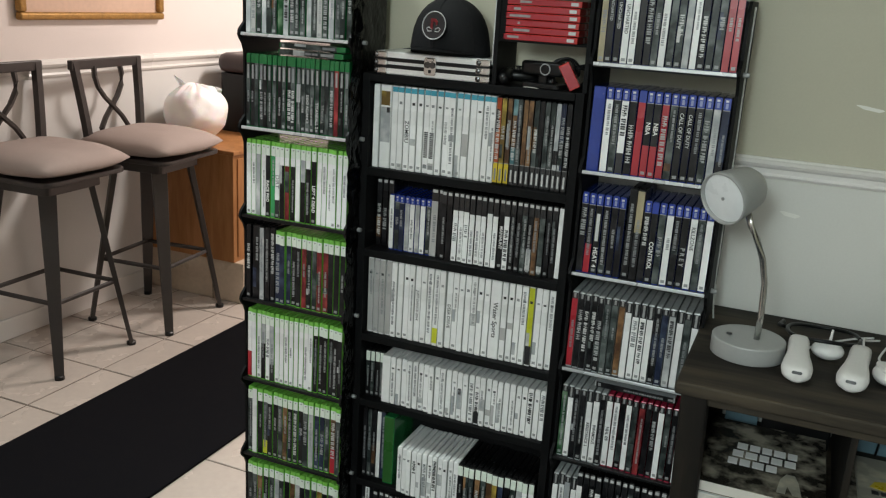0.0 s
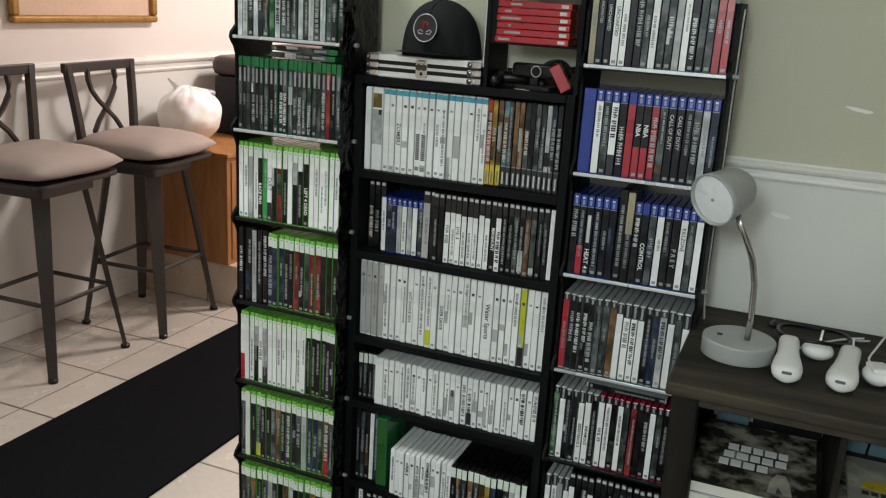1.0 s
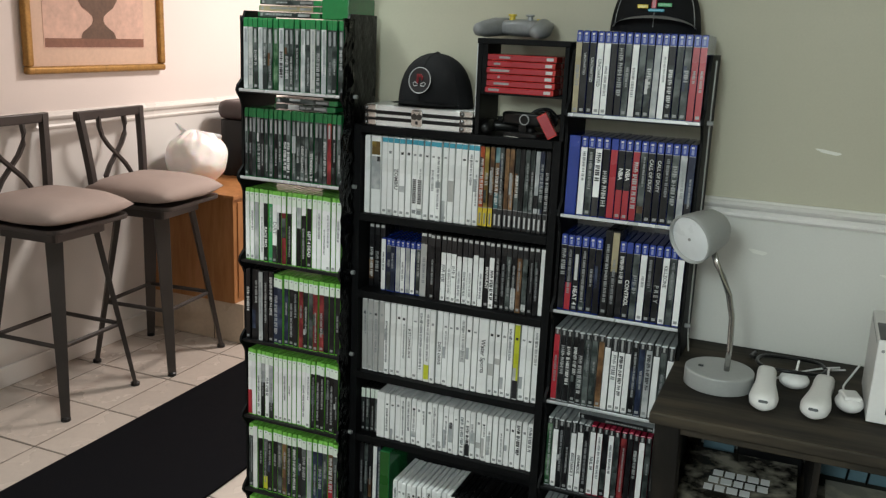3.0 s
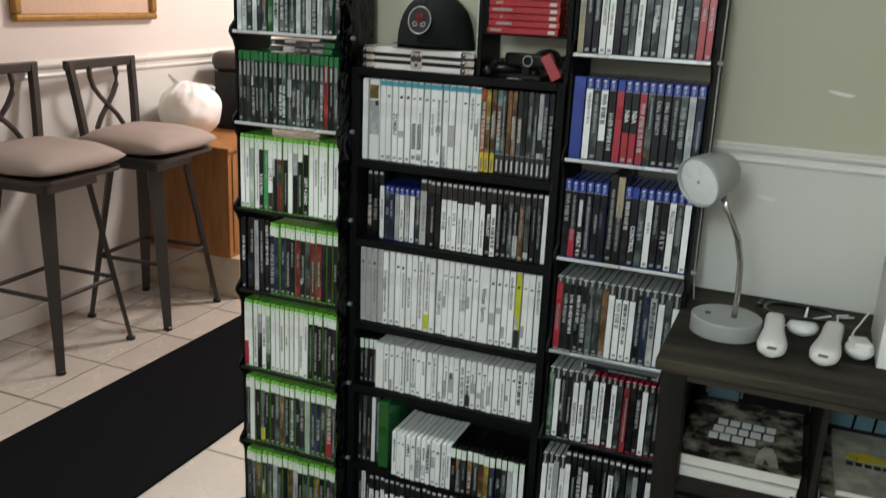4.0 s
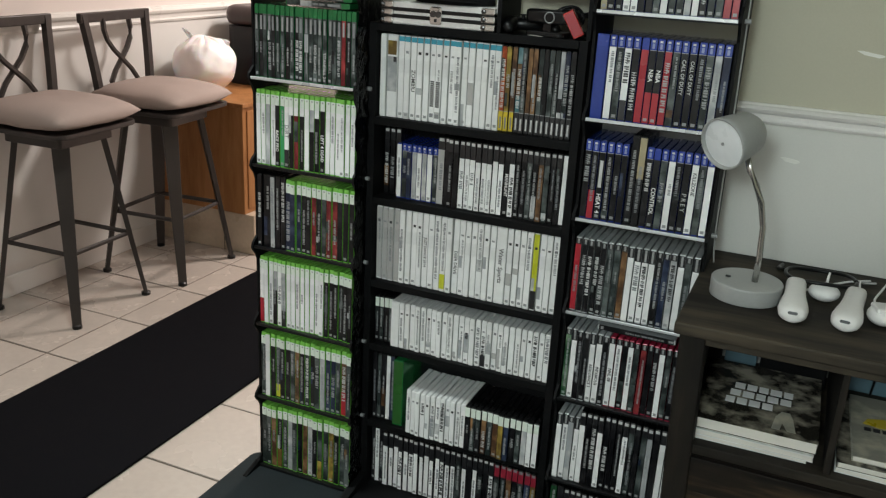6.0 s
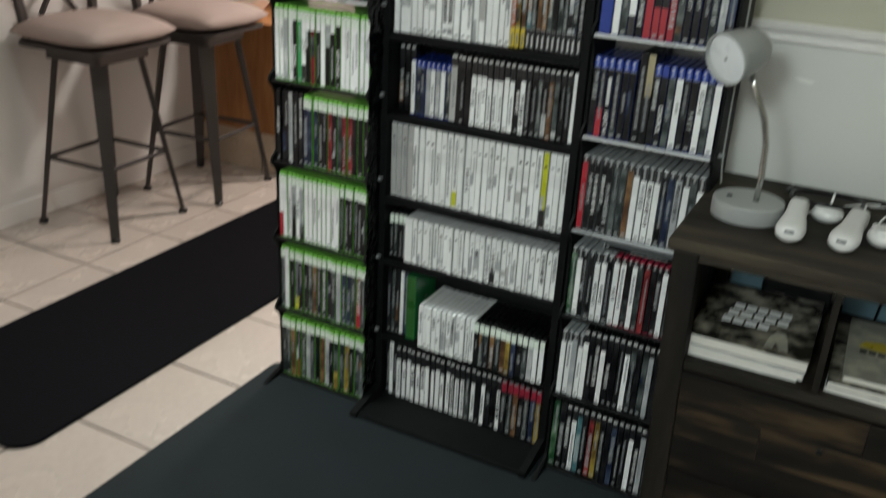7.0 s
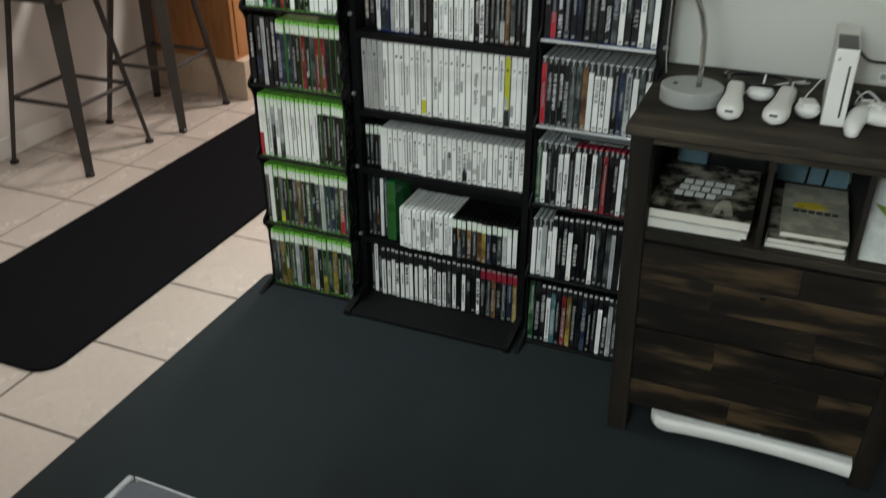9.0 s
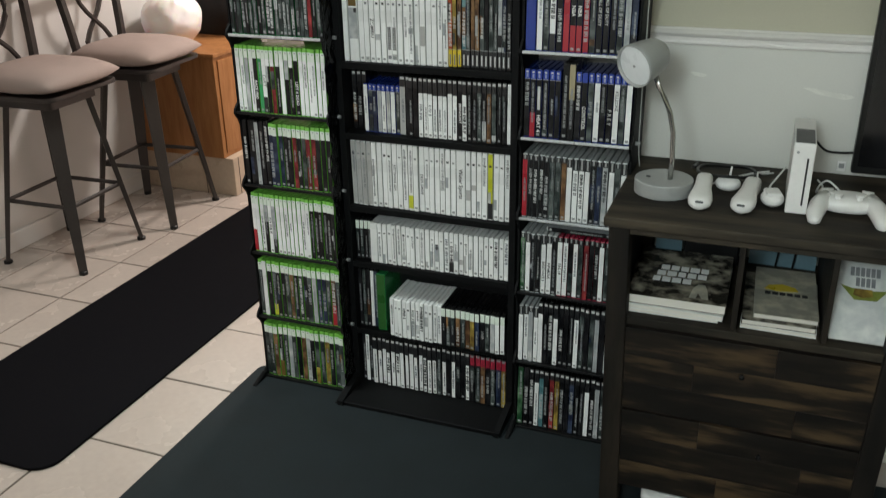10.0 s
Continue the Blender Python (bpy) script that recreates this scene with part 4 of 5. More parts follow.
GM = "game cases on the black bookcase"
M0, M1 = MX0 + 0.021, MX1 - 0.021
MC = 1.964
row(M0, -0.51, MC, M_Z[0], 0, "wii:w(0)w(WT0) wiiu:www(X08)www(D)w(D)wwwwwwwww", GM, 11)
row(-0.51, M1 - 0.004, MC, M_Z[0], 0, "gold:o(y)z(y)p(y)tdppdkddlnk", GM, 12)
row(M0, M0 + 0.045, MC + 0.03, M_Z[1], 0, "psp:kkk", GM, 13)
row(M0 + 0.045, -0.655, MC + 0.01, M_Z[1], 0, "vita:w(N)dnlwlwd", GM, 14)
row(-0.655, -0.625, MC + 0.005, M_Z[1], 0, "psp:g(W)k", GM, 15)
row(-0.625, M1, MC, M_Z[1], 0, "psp:kk(0)wwwwwwwwk(X20)wkkdkpdkkw(N0)", GM, 16)
row(M0, M1, MC, M_Z[2], 0, "wii:ggggwwwww(X09)www(S)ww(X10)wwwwwww(WX02)wwwwY(B)www", GM, 17)
row(M0, M0 + 0.05, MC + 0.006, M_Z[3], 0, "short:kdkd", GM, 18)
row(M0 + 0.05, M1, MC - 0.008, M_Z[3], 0, "ds:w(W0)wwwwwwwwwwwwwwww(B)wwwwwwwwwww", GM, 19)
row(M0, M0 + 0.062, MC + 0.004, M_Z[4], 0, "plain:kdkwn", GM, 20)
row(M0 + 0.062, M0 + 0.092, MC - 0.006, M_Z[4], 0, "box:H(W0)", GM, 21)
row(M0 + 0.112, -0.53, MC - 0.03, M_Z[4], 0, "ds:wwwwwwwwwwww", GM, 22)
row(-0.53, M1, MC - 0.034, M_Z[4], 0, "short:kdkpdpznkdlww", GM, 23)
row(M0, M0 + 0.04, MC, M_Z[5], 0, "plain:kwk", GM, 24)
row(M0 + 0.04, -0.45, MC - 0.008, M_Z[5], 0, "psp:wwwwwwwwwwwwwwdwkwkkw", GM, 25)
row(-0.45, M1, MC - 0.012, M_Z[5], 0, "redband:kdpkdnz", GM, 26)

GR = "game cases on the blue and dark rack"
R0, R1 = RX + 0.003, RX + RW - 0.003
row(R0, R1, RY, RACK_Z[0], TILT, "ps4:Tk(X16)k(X11)w(X12)wkkdwddlwkddrr", GR, 31)
row(R0, R1, RY, RACK_Z[1], TILT, "ps4:b(W0)wdw(B)kr(0)k(AX19)k(AX19)rdk(X18)k(X18)kdln", GR, 32)
row(R0, R0 + 0.094, RY, RACK_Z[2], TILT, "ps4:kk(A)k(X13)kkk", GR, 33)
row(R0 + 0.094, R0 + 0.128, RY + 0.004, RACK_Z[2], TILT, "plain:kT(C)", GR, 34)
row(R0 + 0.128, R1, RY, RACK_Z[2], TILT, "ps4:kk(X01)dwkk(X14)w(X15)dw", GR, 35)
row(R0, R1, RY, RACK_Z[3], TILT, "ps3:rkkkkddpwwwwknlwdw", GR, 36)
row(R0, R0 + 0.10, RY, RACK_Z[4], TILT, "ps3:Fwkkw(X03)w(X21)k", GR, 37)
row(R0 + 0.10, R1, RY, RACK_Z[4], TILT, "redtop:w(X22)wkwdRkkwdkw", GR, 38)
row(R0, R0 + 0.055, RY, RACK_Z[5], TILT, "ps3:wwlw", GR, 39)
row(R0 + 0.055, R1, RY, RACK_Z[5], TILT, "ps2:wkkwkkkwdkdlkww", GR, 40)
row(R0, R0 + 0.035, RY + 0.002, RACK_Z[6], TILT, "plain:Fk", GR, 41)
row(R0 + 0.035, R1, RY, RACK_Z[6], TILT, "ps2:kwtkRzkknkkwkldk", GR, 42)


# ---- flat stacks on the racks ----
def flat_case(where, kind, tone, group):
    """A case lying flat with its spine to the front."""
    rnd = random.Random(int(1000 * (where.translation.x + where.translation.z)))
    h = KIND[kind][0]
    return game_case(where @ pose(-h / 2, 0, 0.0145 / 2, 0, 90, 0), kind, tone, 0.0142, group, rnd)


def flat_stack(x, y, z, items, group, turn=0.0):
    for k, (kind, tone) in enumerate(items):
        flat_case(pose(x + 0.003 * ((k * 7) % 3 - 1), y + 0.002 * (k % 2), z + 0.0146 * k, 0, 0, turn + 0.8 * ((k * 5) % 3 - 1)), kind, tone, group)


CT = RACK_Z[0] + 0.1712
flat_stack(-0.995, RY + 0.018, CT + 0.001, (("one", "d"), ("one", "T"), ("one", "d")), GL)
flat_stack(-0.945, RY + 0.010, RACK_Z[1] + 0.1725, (("one", "d"), ("one", "d")), GL)
flat_stack(-0.135, RY + 0.012, RACK_Z[4] + 0.1765, (("ps3", "k"),), GR)
upright = thing("game_box", pose(-0.872, RY + 0.02, CT + 0.001), "thick green plastic game box on top of the rack", "game box")
part("shell", box(-0.036, 0.036, 0, 0.13, 0, 0.052, 0.003), SHELL["one"], upright)
part("cover_sheet", box(-0.034, 0.034, -0.001, 0.001, 0.004, 0.048), BAND["one"], upright)


def game_pad(where, label, body_mat, dark_mat, stick_mat, s=1.0):
    """A two-handled controller, about 0.15 m wide, lying flat; handles towards -y."""
    gp = thing("game_controller", where, label, "game controller")
    bm = bmesh.new()
    bmesh.ops.create_uvsphere(bm, u_segments=28, v_segments=14, radius=1.0)
    for v in bm.verts:
        x, y, z = v.co
        v.co = Vector((0.062 * s * math.copysign(abs(x) ** 0.8, x), 0.036 * s * math.copysign(abs(y) ** 0.7, y) + 0.012 * s, 0.019 * s * math.copysign(abs(z) ** 0.75, z) + 0.024 * s))
    smooth(part("body", bm, body_mat, gp))
    for sx in (-1, 1):
        smooth(part("handle", tube([(sx * 0.045 * s, 0.02 * s, 0.026 * s), (sx * 0.060 * s, -0.015 * s, 0.024 * s), (sx * 0.068 * s, -0.05 * s, 0.019 * s), (sx * 0.069 * s, -0.075 * s, 0.017 * s), (sx * 0.068 * s, -0.084 * s, 0.016 * s)],
                                   [0.020 * s, 0.021 * s, 0.0185 * s, 0.014 * s, 0.006 * s], 14), body_mat, gp))
        smooth(part("trigger", tube([(sx * 0.03 * s, 0.046 * s, 0.03 * s), (sx * 0.055 * s, 0.043 * s, 0.03 * s)], [0.009 * s, 0.008 * s], 10), dark_mat, gp))
        st = part("stick", lathe([(0.0, 0.0), (0.007 * s, 0.0), (0.006 * s, 0.008 * s), (0.0095 * s, 0.010 * s), (0.0095 * s, 0.013 * s), (0.0, 0.014 * s)], 14), stick_mat if sx < 0 else dark_mat, gp)
        st.location = (sx * 0.022 * s, -0.004 * s, 0.040 * s)
    for k in range(4):
        a = k * math.pi / 2
        b = part("button", lathe([(0.0, 0.0), (0.0046 * s, 0.0), (0.0042 * s, 0.004 * s), (0.0, 0.005 * s)], 12), stick_mat, gp)
        b.location = (0.043 * s + 0.0095 * s * math.cos(a), 0.016 * s + 0.0095 * s * math.sin(a), 0.040 * s)
    for z, u, w2 in ((0, 0.013, 0.0042), (0, 0.0042, 0.013)):
        part("direction_pad", box(-0.043 * s - u * s, -0.043 * s + u * s, 0.016 * s - w2 * s, 0.016 * s + w2 * s, 0.040 * s, 0.0445 * s, 0.001), dark_mat, gp)
    return gp


game_pad(pose(-0.90, RY + 0.085, CT + 0.053, 0, 0, 8), "black game controller lying on green game cases", BLACK_PLASTIC, BLACK_PLASTIC, GREY_PLASTIC)


# ---- caps ----
BRIM_GREY = surface("cap_brim_grey_cloth", (0.46, 0.46, 0.45), 0.85, vary=0.08, scale=20, fine=500, bump=0.2)


def cap(where, label, brim_mat, emblem):
    """A stiff baseball cap; the brim points to -y. Emblem: 'ring' or 'arcs'."""
    cp = thing("baseball_cap", where, label, "cap", "caps on the shelves")
    bm = bmesh.new()
    bmesh.ops.create_uvsphere(bm, u_segments=36, v_segments=24, radius=1.0)
    bmesh.ops.delete(bm, geom=[v for v in bm.verts if v.co.z < -0.02], context="VERTS")
    for v in bm.verts:
        x, y, z = v.co
        zz = min(1.0, max(0.0, z))
        k = (1 - zz ** 3.2) ** 0.5 * (1 - 0.14 * zz) / max(0.02, (1 - min(0.9996, zz * zz)) ** 0.5)
        front = max(0.0, -y)
        v.co = Vector((0.094 * x * k, 0.074 * y * k - 0.010 * front * z, 0.122 * math.copysign(abs(z) ** 0.95, z)))
    smooth(part("crown", bm, CLOTH_BLACK, cp))
    b = part("top_button", lathe([(0.0, 0.0), (0.007, 0.0), (0.007, 0.004), (0.0, 0.007)], 14), CLOTH_BLACK, cp)
    b.location = (0, 0, 0.119)
    bm = bmesh.new()
    n, m = 20, 6
    rows2 = []
    for i in range(n + 1):
        u = -1 + 2 * i / n
        line = []
        for j in range(m + 1):
            f = j / m
            ang = radians(-90 + 82 * u)
            x0, y0 = 0.088 * math.cos(ang), 0.068 * math.sin(ang)
            out = 0.060 * (1 - abs(u) ** 2.6)
            line.append(bm.verts.new((x0 * (1 + 0.10 * f * (1 - abs(u))), y0 - out * f, 0.004 + (0.030 if emblem == "arcs" else 0.010) * (1 - u * u) * (1 - 0.25 * f))))
        rows2.append(line)
    for a, c in zip(rows2, rows2[1:]):
        for j in range(m):
            bm.faces.new((a[j], a[j + 1], c[j + 1], c[j]))
    r = bmesh.ops.solidify(bm, geom=bm.faces[:], thickness=0.003)
    bmesh.ops.recalc_face_normals(bm, faces=bm.faces)
    smooth(part("brim", bm, brim_mat, cp))
    for k in range(3):
        a = radians(-90 + (k - 1) * 60)
        pts = []
        for q in range(9):
            z = math.sin(radians(4 + 84 * q / 8))
            k = (1 - z ** 3.2) ** 0.5 * (1 - 0.14 * z)
            yy = math.sin(a) * k
            pts.append((0.0945 * math.cos(a) * k, 0.0745 * yy - 0.010 * max(0, -math.sin(a)) * (1 - z * z) ** 0.5 * z, 0.1225 * z ** 0.95))
        part("seam", tube(pts, 0.0009, 5), GREY_PLASTIC if emblem == "arcs" else CLOTH_BLACK, cp)
    y = -0.078
    if emblem == "ring":
        disc = part("badge", lathe([(0.0, 0), (0.0285, 0), (0.0285, 0.002), (0.0, 0.002)], 32), INK_DARK, cp)
        disc.matrix_local = pose(0.006, y - 0.004, 0.062, 90 - 8, 0, -1)
        ring = part("badge_ring", tube([(0.0288 * math.cos(t), 0.0288 * math.sin(t), 0.002) for t in [2 * math.pi * q / 32 for q in range(33)]], 0.0012, 6), INK_MID, disc)
        part("badge_shape", extrude_outline([(-0.008, -0.006), (-0.002, -0.008), (-0.002, 0.008), (0.005, 0.006), (0.005, 0.000), (0.009, 0.002), (0.009, 0.009), (0.003, 0.014), (-0.008, 0.014)], "z", 0.002, 0.0036), TONE["R"], disc)
        for sx in (-1, 1):
            part("badge_shape", tube([(sx * 0.004, -0.008, 0.0026), (sx * 0.012, -0.004, 0.0026), (sx * 0.017, -0.007, 0.0026), (sx * 0.013, -0.013, 0.0026), (sx * 0.004, -0.012, 0.0026)], 0.0012, 6), INK_DIM, disc)
    else:
        for x0, x1, z0, z1, mt in ((-0.006, 0.004, 0.046, 0.078, TONE["r"]), (-0.034, -0.012, 0.046, 0.054, TONE["y"]), (-0.012, 0.020, 0.040, 0.046, BAND["teal"]), (0.006, 0.034, 0.050, 0.058, TONE["G"])):
            part("emblem_shape", box(x0, x1, y - 0.002, y + 0.004, z0, z1, 0.0015), mt, cp)
    return cp


# ---- on top of the bookcase ----
MT = 1.2375
GUARD = surface("corner_guard_dark_chrome", (0.10, 0.10, 0.10), 0.2, metal=0.9, vary=0.2, scale=40, fine=160, bump=0.03)
case = thing("hard_case", pose(-0.663, 1.945, MT), "silver aluminium hard case with black trim and latch", "hard case")
part("lower_shell", box(-0.136, 0.136, 0.0, 0.125, 0.0, 0.019, 0.003), ALU, case)
part("upper_shell", box(-0.136, 0.136, 0.0, 0.125, 0.031, 0.050, 0.003), ALU, case)
part("middle_band", box(-0.134, 0.134, 0.002, 0.123, 0.019, 0.031), ALU, case)
for z in (0.0175, 0.0325):
    part("black_trim", box(-0.137, 0.137, -0.0015, 0.126, z - 0.0042, z + 0.0042, 0.0008), BLACK_PLASTIC, case)
for sx in (-1, 1):
    for z in (0.008, 0.025, 0.042):
        g = part("corner_guard", box(sx * 0.122 - 0.0165, sx * 0.122 + 0.0165, -0.003, 0.02, z - 0.0072, z + 0.0072, 0.003), CHROME, case, "polished steel corner guard")
        part("rivet", lathe([(0.0, 0.0), (0.0058, 0.0), (0.0050, 0.003), (0.0, 0.0045)], 12), GUARD, g).matrix_local = pose(sx * 0.122 - 0.010, -0.003, z, 90, 0, 0)
lt = part("latch", extrude_outline(rounded_rect(-0.014, 0.014, 0.006, 0.044, 0.005, 4), "y", -0.0045, -0.0005, 0.001), CHROME, case, "polished steel butterfly latch")
for sx in (-1, 1):
    part("latch_wing", lathe([(0.0, 0.0), (0.0072, 0.0), (0.0066, 0.0028), (0.0, 0.0034)], 16), GUARD, lt).matrix_local = pose(sx * 0.0062, -0.0045, 0.028, 90, 0, 0)
part("latch_hook", box(-0.008, 0.008, -0.0075, -0.0045, 0.036, 0.0425, 0.0015), CHROME, lt)
part("keyhole", box(-0.003, 0.003, -0.0062, -0.0045, 0.011, 0.018, 0.001), INK_DARK, lt)
cap(pose(-0.646, 2.010, MT + 0.0505, 0, 0, -8), "black cap with round badge resting on the silver case", CLOTH_BLACK, "ring")
cap(pose(-0.150, 2.008, CT + 0.001, 0, 0, 6), "black cap with grey brim and coloured emblem on game cases", BRIM_GREY, "arcs")

cub = thing("small_shelf_unit", pose(-0.417, 1.945, MT), "small black open shelf unit on the bookcase", "shelf unit")
for x in (-0.104, 0.094):
    part("side_panel", box(x, x + 0.010, 0.0, 0.125, 0.0, 0.200, 0.001), BLACK_WOOD, cub)
part("top_board", box(-0.106, 0.106, -0.002, 0.127, 0.200, 0.212, 0.002), BLACK_WOOD, cub)
part("shelf", box(-0.094, 0.094, 0.004, 0.125, 0.0905, 0.0945, 0.0008), BLACK_WOOD, cub)
part("filler_post", box(-0.094, -0.082, 0.004, 0.012, 0.0945, 0.200), BLACK_WOOD, cub)
# highlight down the left panel's edge, drawn as a thin pale strip
part("edge_strip", box(-0.1065, -0.1042, 0.001, 0.006, 0.040, 0.199, 0.0005), LIP_LIT, cub, "pale edge strip")
for k in range(6):
    fc = thing("red_game_case", pose(-0.424 + 0.002 * (k % 2), 1.949 + 0.001 * (k % 3), MT + 0.0950 + 0.0142 * k), "slim red plastic game case lying in a stack", "game case", "red cases in the small shelf unit")
    part("shell", box(-0.080, 0.080, 0, 0.104, 0, 0.0126, 0.0012), SHELL["red"], fc)
    part("spine_label", box(-0.077, 0.074, -0.0006, 0.001, 0.0014, 0.0112), TONE["r"], fc)
    part("title_print", box(-0.070 + 0.01 * (k % 3), -0.045 + 0.02 * (k % 2), -0.0011, 0.0, 0.004, 0.0085), INK_DIM, fc)
    part("maker_mark", box(0.058, 0.073, -0.0011, 0.0, 0.003, 0.0095), INK_LIGHT, fc)
GUN = surface("controller_grey", (0.22, 0.225, 0.23), 0.35, vary=0.1, scale=15, fine=120, bump=0.03)
game_pad(pose(-0.448, 2.02, MT + 0.213, 0, 0, -8), "grey game controller with yellow stick on small shelf unit", GUN, GREY_PLASTIC, TONE["y"])

cam_set = thing("webcam", pose(-0.415, 1.975, MT, 0, 0, -10), "small black camera with silver ring on the bookcase", "webcam")
part("foot", extrude_outline(rounded_rect(-0.045, 0.045, -0.022, 0.03, 0.012, 4), "z", 0.0, 0.010, 0.002), BLACK_PLASTIC, cam_set)
part("neck", box(-0.009, 0.009, -0.006, 0.008, 0.010, 0.026), BLACK_PLASTIC, cam_set)
smooth(part("body", extrude_outline(rounded_rect(-0.052, 0.052, -0.016, 0.018, 0.014, 5), "z", 0.026, 0.054, 0.006), BLACK_PLASTIC, cam_set))
ln2 = part("lens", lathe([(0.0, 0), (0.010, 0), (0.010, 0.006), (0.0, 0.007)], 20), BLACK_METAL, cam_set)
ln2.matrix_local = pose(0.012, -0.016, 0.040, 90, 0, 0)
part("lens_ring", tube([(0.0108 * math.cos(t), 0.0108 * math.sin(t), 0.005) for t in [2 * math.pi * q / 20 for q in range(21)]], 0.0016, 6), GREY_PLASTIC, ln2)
game_pad(pose(-0.468, 2.012, MT + 0.001, 0, 0, 24), "black game controller lying on top of the bookcase", BLACK_PLASTIC, BLACK_PLASTIC, BLACK_METAL, 0.72)
RNC = random.Random(21)
for cx, cy, rad, lab in ((-0.392, 2.034, 0.030, "black cable wound into a tight coil"), (-0.352, 2.030, 0.024, "black cable wound into a small coil")):
    coil = thing("cable", pose(cx, cy, MT + 0.001), lab, "cable")
    for q in range(4):
        tilt, turn = RNC.uniform(50, 75), RNC.uniform(-30, 30)
        m = Matrix.Rotation(radians(turn), 3, "Z") @ Matrix.Rotation(radians(tilt), 3, "X")
        low = rad * math.sin(radians(tilt)) + 0.0028
        smooth(part("loop", tube([m @ Vector((rad * math.cos(t), rad * math.sin(t), 0)) + Vector((0.004 * (q - 1.5), 0, low)) for t in [2 * math.pi * k / 28 for k in range(29)]], 0.0028, 7), BLACK_PLASTIC, coil))
slip = thing("paper_slip", pose(-0.452, 1.952, MT + 0.0005, 0, 0, -20), "small scrap of pale paper on the bookcase", "paper")
part("sheet", extrude_outline([(0.0, 0.0), (0.038, 0.004), (0.004, 0.016)], "z", 0.0, 0.0006), PAPER, slip)
lean = thing("red_cartridge_case", pose(-0.338, 1.945, MT + 0.0065, 0, -30, 12), "small red plastic case leaning over on the bookcase", "cartridge case")
part("shell", box(-0.0115, 0.0115, 0, 0.045, 0.0, 0.056, 0.0015), SHELL["red"], lean)
part("label", box(-0.010, 0.010, -0.0006, 0.001, 0.004, 0.052), TONE["r"], lean)


# ---- console table with cubbies and drawers ----
DX0, DX1, DY0, DY1, DZ = -0.015, 0.622, 1.628, 2.07, 0.80
desk = thing("console_table", pose(0, 0, 0), "rustic grey-brown wooden console table with open cubbies and drawers", "console table")
part("tabletop", box(DX0 - 0.010, DX1 + 0.012, DY0 - 0.014, DY1 + 0.006, DZ - 0.024, DZ, 0.004), DESK_WOOD, desk)
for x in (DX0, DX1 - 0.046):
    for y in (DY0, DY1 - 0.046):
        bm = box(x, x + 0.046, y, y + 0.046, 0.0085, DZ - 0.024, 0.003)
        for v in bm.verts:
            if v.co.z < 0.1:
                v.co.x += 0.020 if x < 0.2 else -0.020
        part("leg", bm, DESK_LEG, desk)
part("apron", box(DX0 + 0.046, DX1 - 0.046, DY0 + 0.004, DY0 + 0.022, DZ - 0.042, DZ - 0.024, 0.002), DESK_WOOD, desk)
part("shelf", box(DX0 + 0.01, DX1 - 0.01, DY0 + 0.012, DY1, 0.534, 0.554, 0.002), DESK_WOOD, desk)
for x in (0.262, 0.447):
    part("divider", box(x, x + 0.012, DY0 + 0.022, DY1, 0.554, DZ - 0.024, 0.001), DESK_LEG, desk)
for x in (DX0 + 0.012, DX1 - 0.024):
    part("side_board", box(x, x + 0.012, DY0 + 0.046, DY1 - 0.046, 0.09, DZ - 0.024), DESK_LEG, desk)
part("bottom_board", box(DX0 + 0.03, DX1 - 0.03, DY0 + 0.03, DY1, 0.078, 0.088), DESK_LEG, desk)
RND = random.Random(5)
for k, (za, zb) in enumerate(((0.312, 0.528), (0.088, 0.306))):
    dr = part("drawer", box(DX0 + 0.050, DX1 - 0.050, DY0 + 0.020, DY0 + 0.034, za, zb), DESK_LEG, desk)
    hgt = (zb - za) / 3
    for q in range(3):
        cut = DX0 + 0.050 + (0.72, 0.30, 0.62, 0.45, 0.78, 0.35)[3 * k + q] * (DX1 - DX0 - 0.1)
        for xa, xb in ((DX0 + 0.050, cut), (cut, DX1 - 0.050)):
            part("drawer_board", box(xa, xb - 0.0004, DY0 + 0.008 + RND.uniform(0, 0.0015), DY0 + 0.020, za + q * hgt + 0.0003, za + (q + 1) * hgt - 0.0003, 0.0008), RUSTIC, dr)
    kn = part("knob", lathe([(0.0, 0.0), (0.003, 0.0), (0.003, 0.006), (0.0055, 0.008), (0.006, 0.012), (0.0, 0.014)], 14), BLACK_METAL, dr, "small dark metal knob")
    kn.matrix_local = pose(0.30 + 0.06 * k, DY0 + 0.008, (0.452, 0.250)[k], 90, 0, 0)


# ---- books and blue back sheets in the cubbies ----
COVER_DARK = artwork("book_cover_dark_collage", (0.026, 0.023, 0.018), (0.36, 0.33, 0.26), 0.25)
COVER_SAND = artwork("book_cover_sand", (0.30, 0.29, 0.24), (0.52, 0.49, 0.38), 0.3)
COVER_PALE = artwork("book_cover_pale", (0.62, 0.64, 0.63), (0.80, 0.81, 0.78), 0.3)
OLIVE = surface("print_olive_green", (0.20, 0.24, 0.045), 0.4, vary=0.3, scale=60, fine=200, bump=0)
BACK_BLUE = surface("cubby_back_pale_blue", (0.12, 0.215, 0.26), 0.45, vary=0.1, scale=8, fine=80, bump=0.03)


def flat_book(where, w, d, h, cover, label, group):
    """A paperback lying flat; its page block or spine shows at the front."""
    bk = thing("guide_book", where, label, "book", group)
    part("page_block", box(0.002, w - 0.002, 0.001, d - 0.002, 0.0012, h - 0.0012), PAPER, bk)
    part("back_cover", box(0, w, 0, d, 0, 0.0012), cover, bk)
    part("front_cover", box(0, w, 0, d, h - 0.0012, h), cover, bk)
    return bk


